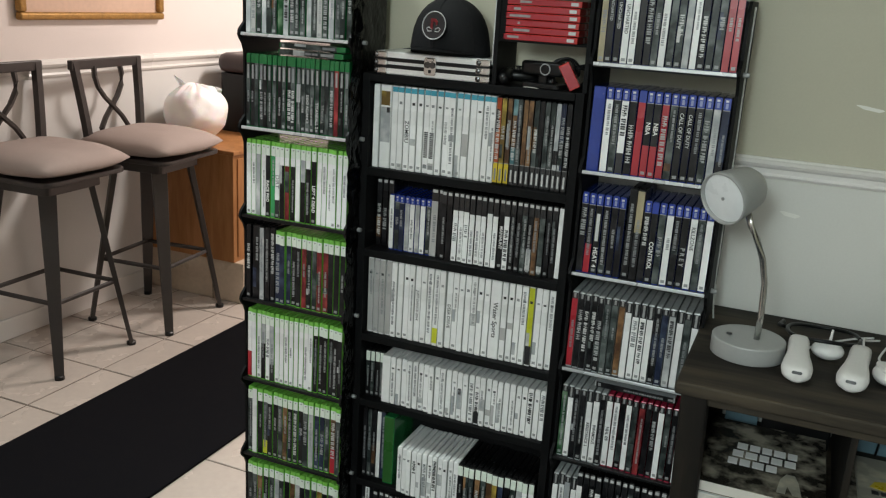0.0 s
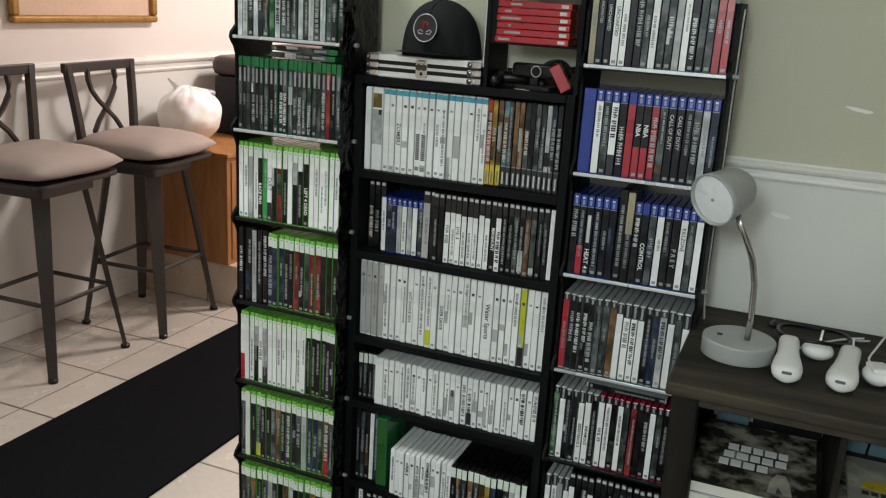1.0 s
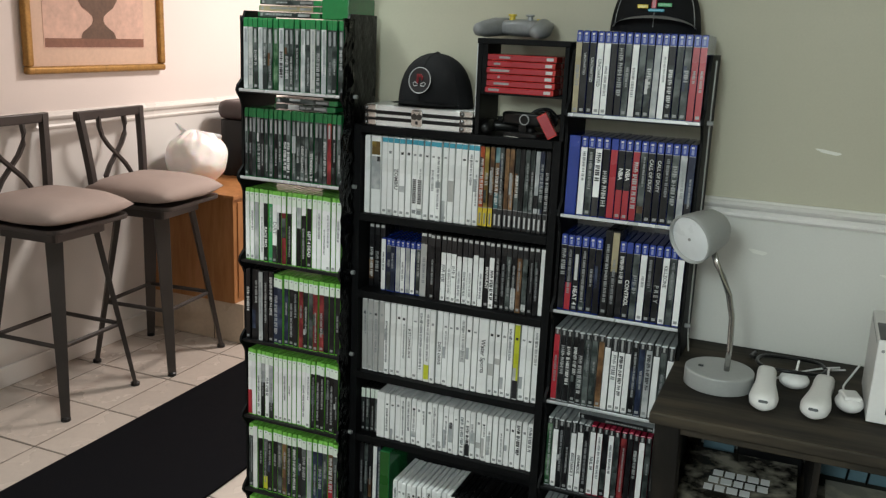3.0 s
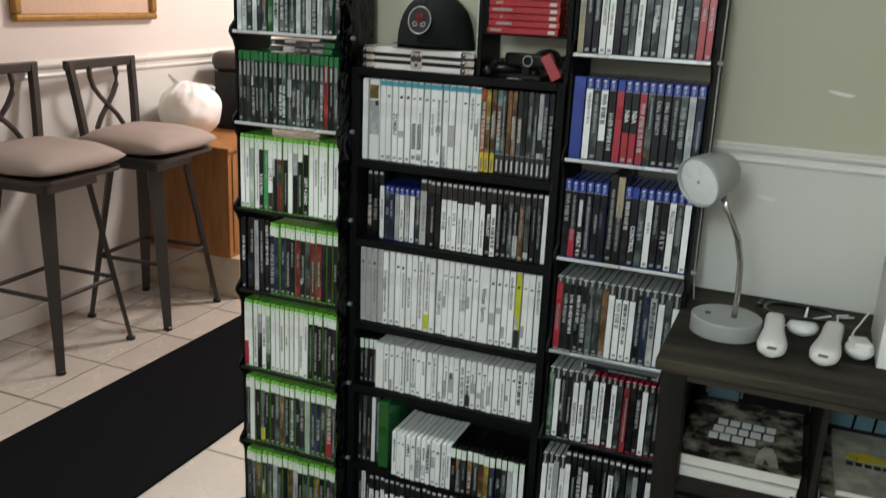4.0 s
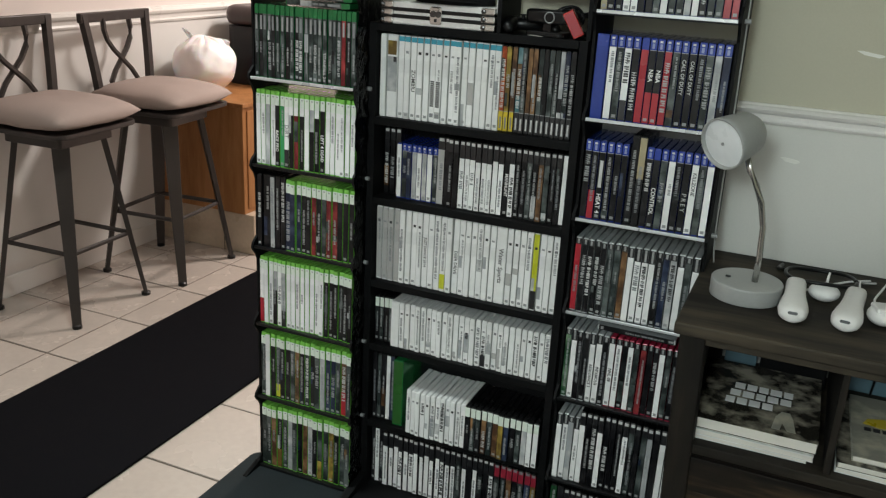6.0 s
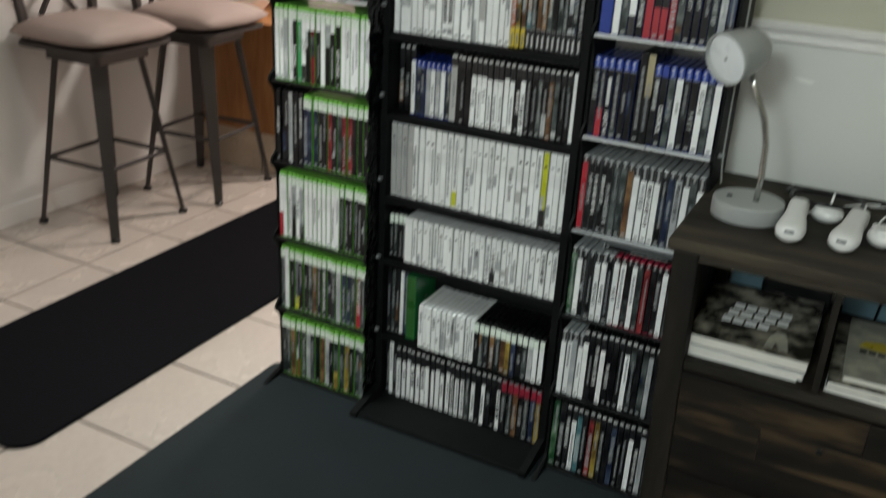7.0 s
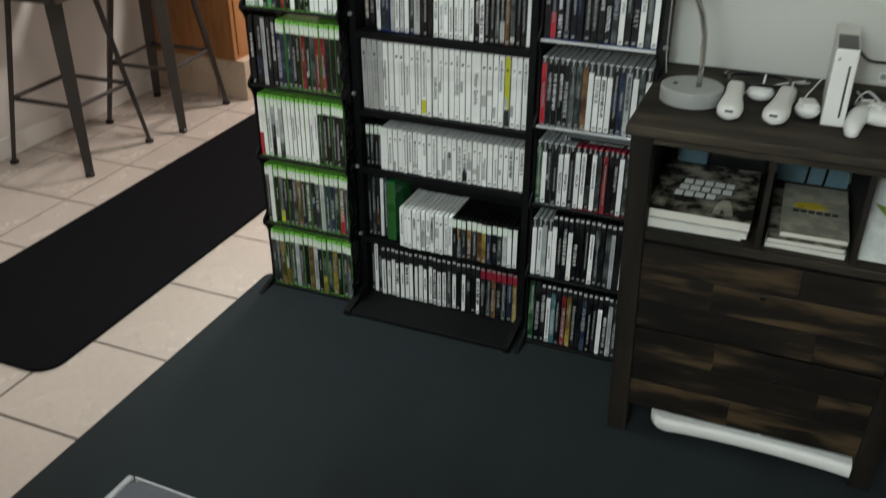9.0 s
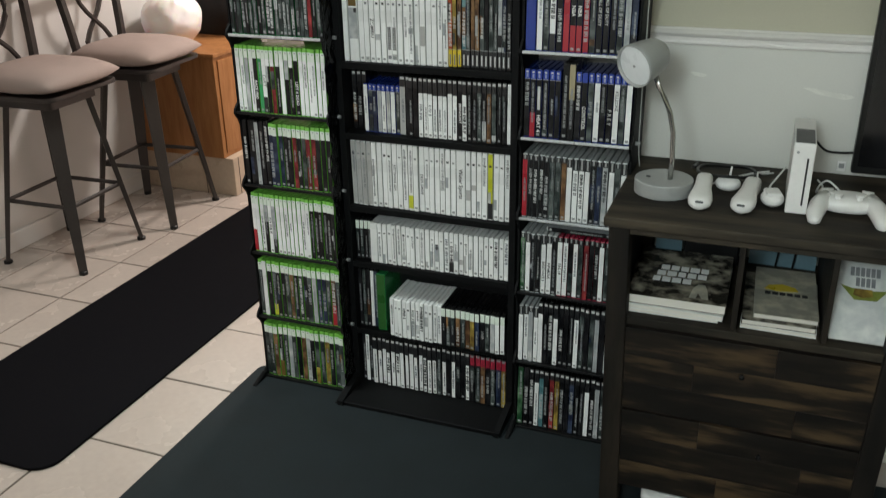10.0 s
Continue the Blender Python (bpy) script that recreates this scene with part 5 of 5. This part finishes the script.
GB = "guide books in the cubbies"
SH = 0.5545
flat_book(pose(0.034, 1.666, SH, 0, 0, 1), 0.200, 0.27, 0.009, COVER_PALE, "thin pale paperback at the bottom of a stack", GB)
flat_book(pose(0.032, 1.664, SH + 0.0095, 0, 0, -0.6), 0.212, 0.275, 0.012, COVER_PALE, "white paperback guide in a stack on the shelf", GB)
top_book = flat_book(pose(0.030, 1.668, SH + 0.022, 0, 0, 0.6), 0.218, 0.280, 0.022, COVER_DARK, "thick guide book with dark collage cover and white lettering", GB)
RNB = random.Random(9)
for ln3 in range(3):
    x, z = 0.045 + 0.012 * (2 - ln3) * 0.5, 0.0
    for q in range((5, 5, 4)[ln3]):
        wd = RNB.uniform(0.017, 0.022)
        part("cover_letter_bar", box(x, x + wd, 0.135 - ln3 * 0.034 + 0.022, 0.135 - ln3 * 0.034 + 0.048, 0.0218, 0.0226, 0.0003), INK_WHITE, top_book)
        x += wd + 0.004
part("cover_figure", extrude_outline([(0.135, 0.02), (0.15, 0.02), (0.153, 0.05), (0.163, 0.02), (0.178, 0.02), (0.172, 0.07), (0.165, 0.095), (0.150, 0.095), (0.140, 0.07)], "z", 0.0217, 0.0224), COVER_SAND, top_book)
flat_book(pose(0.281, 1.668, SH, 0, 0, -1), 0.158, 0.26, 0.010, COVER_PALE, "thin pale paperback in a stack in the cubby", GB)
flat_book(pose(0.283, 1.666, SH + 0.0105, 0, 0, 0.8), 0.154, 0.26, 0.012, COVER_DARK, "dark paperback in a stack in the cubby", GB)
sand = flat_book(pose(0.306, 1.680, SH + 0.023, 0, 0, 1.2), 0.135, 0.255, 0.011, COVER_SAND, "sand coloured paperback with yellow emblem on the stack", GB)
part("cover_emblem", extrude_outline([(0.02, 0.135), (0.05, 0.128), (0.095, 0.136), (0.088, 0.155), (0.06, 0.168), (0.03, 0.158)], "z", 0.0108, 0.0116), TONE["y"], sand)
for q in range(6):
    part("cover_letter_bar", box(0.022 + 0.016 * q, 0.034 + 0.016 * q, 0.108, 0.122, 0.0108, 0.0116), INK_DARK, sand)
pale = thing("guide_book", pose(0.463, 1.675, SH + 0.004, 37, 0, 0), "white game guide with green emblem leaning in the cubby", "book", GB)
part("page_block", box(0.001, 0.117, 0.001, 0.228, -0.011, -0.002), PAPER, pale)
part("front_cover", box(0, 0.118, 0, 0.23, -0.002, 0.0), COVER_PALE, pale)
part("back_cover", box(0, 0.118, 0, 0.23, -0.013, -0.011), COVER_PALE, pale)
part("cover_emblem", extrude_outline([(0.015, 0.135), (0.045, 0.100), (0.090, 0.102), (0.112, 0.130), (0.075, 0.125), (0.040, 0.128)], "z", -0.0004, 0.0006), OLIVE, pale)
part("cover_emblem", extrude_outline([(0.042, 0.112), (0.062, 0.106), (0.082, 0.112), (0.080, 0.128), (0.045, 0.128)], "z", 0.0, 0.0012), TONE["z"], pale)
for ln3, (x0, n3) in enumerate(((0.034, 6), (0.046, 4))):
    for q in range(n3):
        part("cover_letter_bar", box(x0 + 0.0105 * q, x0 + 0.008 + 0.0105 * q, 0.160 - 0.026 * ln3, 0.182 - 0.026 * ln3, -0.0002, 0.0008), INK_GREY, pale)
# blue sheets added in place of the bluish wall behind the open cubbies
for x0, x1, lab in ((0.045, 0.112, "pale blue sheets standing in for the wall behind cubby"), (0.280, 0.440, "wide pale blue sheets standing in for the wall behind the cubby")):
    fo = thing("folder", pose(x0, 2.03, SH, -6, 0, 0), lab, "folder", "folders in the cubbies")
    part("front_sheet", box(0, x1 - x0, 0.0, 0.002, 0, 0.150, 0.0008), BACK_BLUE, fo)
    part("back_sheet", box(0, x1 - x0, 0.012, 0.014, 0, 0.156, 0.0008), BACK_BLUE, fo)
    part("spine", box(0, x1 - x0, 0.0, 0.014, 0, 0.002), BACK_BLUE, fo)
dark_unit = thing("set_top_box", pose(0.12, 1.985, SH), "black electronics box at the back of the cubby", "electronics")
part("body", box(0, 0.135, 0, 0.07, 0.003, 0.12, 0.004), BLACK_PLASTIC, dark_unit)
for x in (0.015, 0.12):
    part("foot", lathe([(0.0, 0), (0.006, 0), (0.006, 0.003), (0.0, 0.003)], 10), BLACK_PLASTIC, dark_unit).location = (x, 0.02, 0)
for q, x in enumerate((0.345, 0.385)):
    cb = thing("cable", pose(x, 2.018, SH), "thin black cable hanging at the back of the cubby", "cable")
    smooth(part("wire", tube([(0.0, 0.0, 0.003), (0.004, -0.003, 0.05), (-0.006, -0.002, 0.10), (-0.002, 0.0, 0.17), (0.0, 0.008, 0.228)], 0.0026, 7), BLACK_PLASTIC, cb))


# ---- on the console table ----
lamp = thing("desk_lamp", pose(0.074, 1.813, DZ), "grey gooseneck desk lamp switched off on the table", "desk lamp")
smooth(part("base", lathe([(0.0, 0.0), (0.064, 0.0), (0.0662, 0.001), (0.0665, 0.003), (0.0665, 0.030), (0.0664, 0.0318), (0.0657, 0.0330), (0.0642, 0.0338), (0.061, 0.0342), (0.0, 0.0350)], 48), LAMP_GREY, lamp))
part("switch", box(-0.040, -0.030, -0.012, -0.006, 0.0355, 0.0385, 0.001), BLACK_PLASTIC, lamp)
smooth(part("gooseneck", tube([(0.014, -0.008, 0.033), (0.015, -0.008, 0.08), (0.012, -0.011, 0.145), (0.002, -0.016, 0.19), (-0.012, -0.022, 0.225), (-0.026, -0.028, 0.250), (-0.036, -0.022, 0.277)], 0.0058, 12), CHROME, lamp, "brushed steel flexible neck"))
face, tail = Vector((-0.079, -0.064, 0.298)), Vector((-0.035, 0.004, 0.318))
axis = (tail - face).normalized()
head_m = Matrix.Translation(face) @ axis.to_track_quat("Z", "Y").to_matrix().to_4x4()
hd = part("head", lathe([(0.0475, 0.0), (0.0485, 0.001), (0.0475, 0.012), (0.043, 0.045), (0.038, 0.072), (0.030, 0.084), (0.0, 0.088), (0.0, 0.0865), (0.028, 0.082), (0.036, 0.070), (0.041, 0.045), (0.0445, 0.008), (0.0455, 0.0), (0.0475, 0.0)], 40, False), LAMP_GREY, lamp)
hd.matrix_local = head_m @ Matrix.Diagonal((1.0, 1.0, 1.0, 1.0))
smooth(hd)
DIFF = surface("lamp_diffuser_frosted", (0.76, 0.79, 0.80), 0.3, vary=0.04, scale=12, fine=60, bump=0.02, coat=0.4)
smooth(part("diffuser", lathe([(0.0, 0.003), (0.020, 0.0035), (0.036, 0.0055), (0.0446, 0.008)], 36, False), DIFF, hd))
part("diffuser_pin", lathe([(0.0, 0.0015), (0.003, 0.0015), (0.003, 0.006), (0.0, 0.006)], 12), GREY_PLASTIC, hd)


def pear_remote(where, label):
    """A white pear-shaped hand controller lying down, its broad end with the cable slot to the front."""
    rm = thing("hand_controller", where, label, "game controller", "white hand controllers on the table")
    st = [(0.0, 0.009, 0.0165, 0.008, 2.0), (0.004, 0.0185, 0.017, 0.0135, 2.0), (0.014, 0.0248, 0.0175, 0.0165, 2.1), (0.034, 0.0268, 0.0185, 0.018, 2.2), (0.058, 0.0245, 0.019, 0.018, 2.2),
          (0.082, 0.0205, 0.0205, 0.0185, 2.4), (0.105, 0.0185, 0.0225, 0.0195, 2.8), (0.130, 0.0188, 0.0235, 0.0200, 3.2), (0.148, 0.0184, 0.0240, 0.0185, 3.2), (0.154, 0.0145, 0.0240, 0.0135, 3.0)]
    bm = bmesh.new()
    rings, n = [], 20
    for y, hw, zc, hh, sq in st:
        ring = []
        for k in range(n):
            c, d = math.cos(2 * math.pi * k / n), math.sin(2 * math.pi * k / n)
            ring.append(bm.verts.new((hw * math.copysign(abs(c) ** (2 / sq), c), y, zc + hh * math.copysign(abs(d) ** (2 / sq), d))))
        rings.append(ring)
    for a, b in zip(rings, rings[1:]):
        for k in range(n):
            bm.faces.new((a[k], a[(k + 1) % n], b[(k + 1) % n], b[k]))
    bm.faces.new(rings[0])
    bm.faces.new(rings[-1])
    bmesh.ops.recalc_face_normals(bm, faces=bm.faces)
    low = min(v.co.z for v in bm.verts)
    for v in bm.verts:
        v.co.z -= low
    smooth(part("body", bm, WHITE_PLASTIC, rm))
    part("slot", extrude_outline(rounded_rect(-0.0085, 0.0085, -0.0026, 0.0026, 0.0024, 4), "z", -0.008, 0.0018), INK_DARK, rm, "dark oval cable slot").matrix_local = pose(0, 0.0005, 0.0225, 62, 0, 0)
    part("trigger", box(-0.012, 0.012, 0.150, 0.1565, 0.014, 0.032, 0.003), WHITE_PLASTIC, rm)
    return rm


pear_remote(pose(0.164, 1.706, DZ, 0, 0, 1), "white pear-shaped hand controller lying on the table")
pear_remote(pose(0.250, 1.712, DZ, 0, 0, -7), "white pear-shaped hand controller beside the black cable loop")


def pebble(w, d, h):
    bm = bmesh.new()
    bmesh.ops.create_uvsphere(bm, u_segments=24, v_segments=12, radius=1.0)
    for v in bm.verts:
        v.co = Vector((v.co.x * w / 2, v.co.y * d / 2, h / 2 + v.co.z * h / 2))
        if v.co.z < 0.002:
            v.co.z = max(v.co.z, 0)
    return bm


ms = thing("sensor_puck", pose(0.213, 1.868, DZ), "small white rounded plastic sensor with stub antenna", "sensor")
smooth(part("body", pebble(0.058, 0.052, 0.034), WHITE_PLASTIC, ms))
smooth(part("antenna", tube([(0.002, 0.014, 0.028), (0.004, 0.020, 0.052)], [0.003, 0.0022], 8), WHITE_PLASTIC, ms))
part("button", lathe([(0.0, 0), (0.008, 0), (0.007, 0.003), (0.0, 0.0035)], 14), GREY_PLASTIC, ms).location = (0, 0, 0.0325)
ms2 = thing("charger_plug", pose(0.312, 1.795, DZ, 0, 0, 15), "small white plastic plug with cord on the table", "plug")
smooth(part("body", pebble(0.050, 0.060, 0.036), WHITE_PLASTIC, ms2))
part("ridge", box(-0.017, 0.017, -0.022, 0.022, 0.026, 0.036, 0.005), WHITE_PLASTIC, ms2)
for a, lab in ((pose(0, 0, 0), "black cable coiled in a loose loop on the table"),):
    lp = thing("cable", pose(0.204, 1.935, DZ), lab, "cable")
    pts = [(0.066 * math.cos(t), 0.085 * math.sin(t) * (1 + 0.04 * math.sin(2 * t)), 0.024 - 0.013 * math.sin(t) + 0.002 * math.sin(3 * t)) for t in [2 * math.pi * q / 40 for q in range(41)]]
    smooth(part("loop", tube(pts, 0.0038, 8), BLACK_PLASTIC, lp))
    smooth(part("tail", tube([(-0.064, 0.02, 0.020), (-0.074, 0.045, 0.012), (-0.082, 0.07, 0.005), (-0.075, 0.10, 0.0045)], 0.0042, 8), BLACK_PLASTIC, lp))


def cord(pts, label, mat, r=0.0022):
    cb = thing("cable", pose(0, 0, 0), label, "cable")
    # smooth curve through the points
    fine = []
    P = [Vector(p) for p in pts]
    for i in range(len(P) - 1):
        p0, p1, p2, p3 = P[max(i - 1, 0)], P[i], P[i + 1], P[min(i + 2, len(P) - 1)]
        for q in range(6):
            t = q / 6
            fine.append(0.5 * ((2 * p1) + (p2 - p0) * t + (2 * p0 - 5 * p1 + 4 * p2 - p3) * t * t + (3 * p1 - p0 - 3 * p2 + p3) * t ** 3))
    fine.append(P[-1])
    smooth(part("wire", tube(fine, r, 7), mat, cb))
    return cb


cord([(0.162, 1.862, DZ + 0.020), (0.172, 1.885, DZ + 0.004), (0.20, 1.93, DZ + 0.003), (0.26, 2.0, DZ + 0.003), (0.30, 2.03, DZ + 0.003)], "thin white cord from the hand controller", WHITE_PLASTIC)
cord([(0.268, 1.866, DZ + 0.022), (0.276, 1.89, DZ + 0.012), (0.275, 1.93, DZ + 0.028), (0.285, 1.985, DZ + 0.010), (0.31, 2.02, DZ + 0.003)], "thin white cord lying across the table", WHITE_PLASTIC)
cord([(0.315, 1.822, DZ + 0.018), (0.318, 1.86, DZ + 0.006), (0.305, 1.91, DZ + 0.003), (0.32, 1.96, DZ + 0.014), (0.335, 2.00, DZ + 0.026)], "thin white cord from the plug", WHITE_PLASTIC)
cord([(0.395, 2.045, DZ + 0.085), (0.42, 2.05, DZ + 0.062), (0.455, 2.055, DZ + 0.058), (0.50, 2.06, DZ + 0.060), (0.56, 2.06, DZ + 0.05)], "black power cable running along the wall", BLACK_PLASTIC, 0.003)
cord([(0.385, 1.955, DZ + 0.09), (0.388, 1.99, DZ + 0.088), (0.395, 2.045, DZ + 0.085)], "black cable leaving the back of the console", BLACK_PLASTIC, 0.003)
cord([(0.452, 1.845, DZ + 0.03), (0.425, 1.87, DZ + 0.045), (0.41, 1.885, DZ + 0.03), (0.405, 1.90, DZ + 0.006), (0.42, 1.95, DZ + 0.003), (0.41, 2.0, DZ + 0.003)], "thin white cord from the gamepad", WHITE_PLASTIC)

CORD_GREY = surface("cord_pale_grey", (0.42, 0.42, 0.40), 0.5, vary=0.08, scale=20, fine=200, bump=0.02)
cord([(-0.012, 1.955, 1.425), (-0.0125, 1.957, 1.30), (-0.0115, 1.962, 1.12), (-0.0125, 1.966, 0.98), (-0.011, 1.970, 0.86), (-0.006, 1.975, DZ + 0.0025)], "thin pale cord hanging down beside the rack", CORD_GREY, 0.0018)

con = thing("game_console", pose(0.3615, 1.752, DZ), "slim white game console standing upright on the table", "game console")
part("body", box(-0.022, 0.022, 0.0, 0.205, 0.003, 0.160, 0.0025), WHITE_PLASTIC, con)
part("base_pad", box(-0.020, 0.020, 0.01, 0.195, 0.0, 0.003), GREY_PLASTIC, con)
part("disc_slot", box(0.0075, 0.0115, -0.0007, 0.002, 0.022, 0.128, 0.0005), INK_DARK, con, "dark disc slot")
part("port_cover", box(-0.019, 0.019, 0.004, 0.110, 0.1585, 0.1612, 0.0008), INK_DARK, con, "dark open port cover")
part("side_groove", box(-0.0226, -0.0215, 0.02, 0.19, 0.148, 0.150), GREY_PLASTIC, con)
part("power_button", lathe([(0.0, 0), (0.003, 0), (0.003, 0.001), (0.0, 0.001)], 12), GREY_PLASTIC, con).matrix_local = pose(-0.012, -0.0002, 0.140, 90, 0, 0)
game_pad(pose(0.464, 1.792, DZ, 8, 0, 1), "white two-handled gamepad lying on the table", WHITE_PLASTIC, WHITE_PLASTIC, WHITE_PLASTIC, 0.96)

tv = thing("television", pose(0.481, 2.075, 0.815), "black flat television mounted on the wall", "television")
part("panel", box(0, 1.08, -0.035, -0.005, 0, 0.62, 0.004), BLACK_PLASTIC, tv)
SCREEN = surface("screen_black_gloss", (0.006, 0.006, 0.007), 0.12, vary=0.05, scale=3, fine=20, bump=0)
part("screen", box(0.012, 1.068, -0.037, -0.034, 0.018, 0.608), SCREEN, tv)
part("wall_bracket", box(0.40, 0.68, -0.006, 0.010, 0.2, 0.45), BLACK_METAL, tv)

# ---- under and in front of the table ----
bb = thing("balance_board", pose(0.354, 1.790, 0.0085, 0, 0, -0.5), "white plastic balance board pushed under the console table", "balance board")
BOARD = []
for x, y in rounded_rect(-0.252, 0.252, -0.154, 0.154, 0.045, 8):
    BOARD.append((x, y))
    if x < -0.2 and y < 0 and abs(x + 0.207) < 1e-6:
        BOARD += [(u * 0.207, -0.154 + 0.013 * math.cos(u * math.pi / 2) ** 0.7) for u in [-0.85 + 0.17 * q for q in range(11)]]
smooth(part("platform", extrude_outline(BOARD, "z", 0.012, 0.050, 0.012), WHITE_PLASTIC, bb))
for sx in (-1, 1):
    part("tread_pad", box(sx * 0.107 - 0.103, sx * 0.107 + 0.103, -0.122, 0.122, 0.050, 0.0520, 0.0008), GREY_PLASTIC, bb)
    for sy in (-1, 1):
        part("foot", lathe([(0.0, 0.0), (0.02, 0.0), (0.022, 0.012), (0.0, 0.012)], 16), GREY_PLASTIC, bb).location = (sx * 0.2, sy * 0.11, 0)

TOP_GREY = surface("table_top_grey", (0.058, 0.062, 0.076), 0.45, vary=0.12, scale=5, fine=120, bump=0.04)
RIM = surface("table_rim_pale_metal", (0.42, 0.42, 0.43), 0.35, metal=0.3, vary=0.1, scale=10, fine=100, bump=0.04)
tb = thing("side_table", pose(-0.215, 0.325, 0.0085, 0, 0, -1.5), "low side table with grey top and pale metal rim", "side table")
part("top", extrude_outline(rounded_rect(-0.228, 0.25, -0.20, 0.228, 0.02, 5), "z", 0.598, 0.612, 0.001), TOP_GREY, tb)
part("rim", box(-0.236, -0.226, -0.20, 0.230, 0.598, 0.6150, 0.003), RIM, tb, "pale edge strip")
part("rim", box(-0.226, 0.25, 0.229, 0.2315, 0.598, 0.6135, 0.001), RIM, tb, "pale edge strip")
part("rim", box(-0.090, 0.25, 0.219, 0.2205, 0.6125, 0.6135, 0.0004), RIM, tb, "pale edge strip")
for x in (-0.20, 0.22):
    for y in (-0.17, 0.20):
        part("leg", tube([(x, y, 0.0), (x, y, 0.598)], 0.012, 10), BLACK_METAL, tb)

# ---- small highlights painted as pale patches on the north wall ----
MARK = surface("wall_highlight_paint", (0.74, 0.74, 0.69), 0.3, vary=0.05, scale=20, fine=90, bump=0.02)
for x, z, w2, h2 in ((0.105, 1.017, 0.018, 0.0055), (0.218, 1.247, 0.024, 0.0045), (0.408, 0.990, 0.052, 0.008)):
    pts = [(x + w2 * math.cos(a) * (1 + 0.2 * math.sin(3 * a)), z + h2 * math.sin(a) * (1 + 0.25 * math.cos(2 * a)) - 0.15 * w2 * math.cos(a)) for a in [2 * math.pi * q / 20 for q in range(20)]]
    tagged(part("trim_patch", extrude_outline(pts, "y", WALL_Y - (0.0052 if z < 1.1 else 0.0012), WALL_Y - (0.0038 if z < 1.1 else -0.0002)), MARK, None), "pale patch painted as a highlight on the wall", "paint patch", kind="structure")
ol = thing("wall_outlet", pose(0.452, WALL_Y - 0.004, 0.806), "white plastic wall outlet plate above the table", "outlet")
part("plate", box(0.0, 0.020, -0.005, 0.0, -0.002, 0.024, 0.002), WHITE_PLASTIC, ol)
part("socket", box(0.004, 0.016, -0.0065, -0.004, 0.006, 0.018, 0.001), GREY_PLASTIC, ol)


# ---- floor tiles ----
TP, TX, TY = 0.3445, -2.173, 1.0975
bm = box(-TP / 2 + 0.0035, TP / 2 - 0.0035, -TP / 2 + 0.0035, TP / 2 - 0.0035, -0.008, 0.0)
bmesh.ops.bevel(bm, geom=[e for e in bm.edges if all(v.co.z > -0.001 for v in e.verts)], offset=0.0018, segments=2, profile=0.5, affect="EDGES")
TILE_ME = bpy.data.meshes.new("tile")
bm.to_mesh(TILE_ME)
bm.free()
TILE_ME.materials.append(TILE)
rest_v, rest_f = [], []
for i in range(-2, 16):
    for j in range(-10, 15):
        x, y = TX + (i + 0.5) * TP, TY + (j + 0.5) * TP
        if x < -2.75 or x > 3.1 or y < -2.3 or y > 6.1:
            continue
        if x < -0.9 and -1.6 < y < 5.9:
            t = new("tile", TILE_ME)
            t.parent = floor
            t.location = (x, y, 0.0004 * math.sin(i * 7.3 + j * 3.1) - 0.0004)
        else:
            n0 = len(rest_v)
            for z in (-0.008, 0.0):
                for sx, sy in ((-1, -1), (1, -1), (1, 1), (-1, 1)):
                    rest_v.append((x + sx * (TP / 2 - 0.003), y + sy * (TP / 2 - 0.003), z - 0.0005))
            rest_f += [tuple(n0 + k for k in f) for f in ((0, 3, 2, 1), (4, 5, 6, 7), (0, 1, 5, 4), (1, 2, 6, 5), (2, 3, 7, 6), (3, 0, 4, 7))]
me = bpy.data.meshes.new("floor_tiles")
me.from_pydata(rest_v, [], rest_f)
me.materials.append(TILE)
ft = new("floor_tiles", me)
ft.parent = floor
ft["kind"] = "stuff"
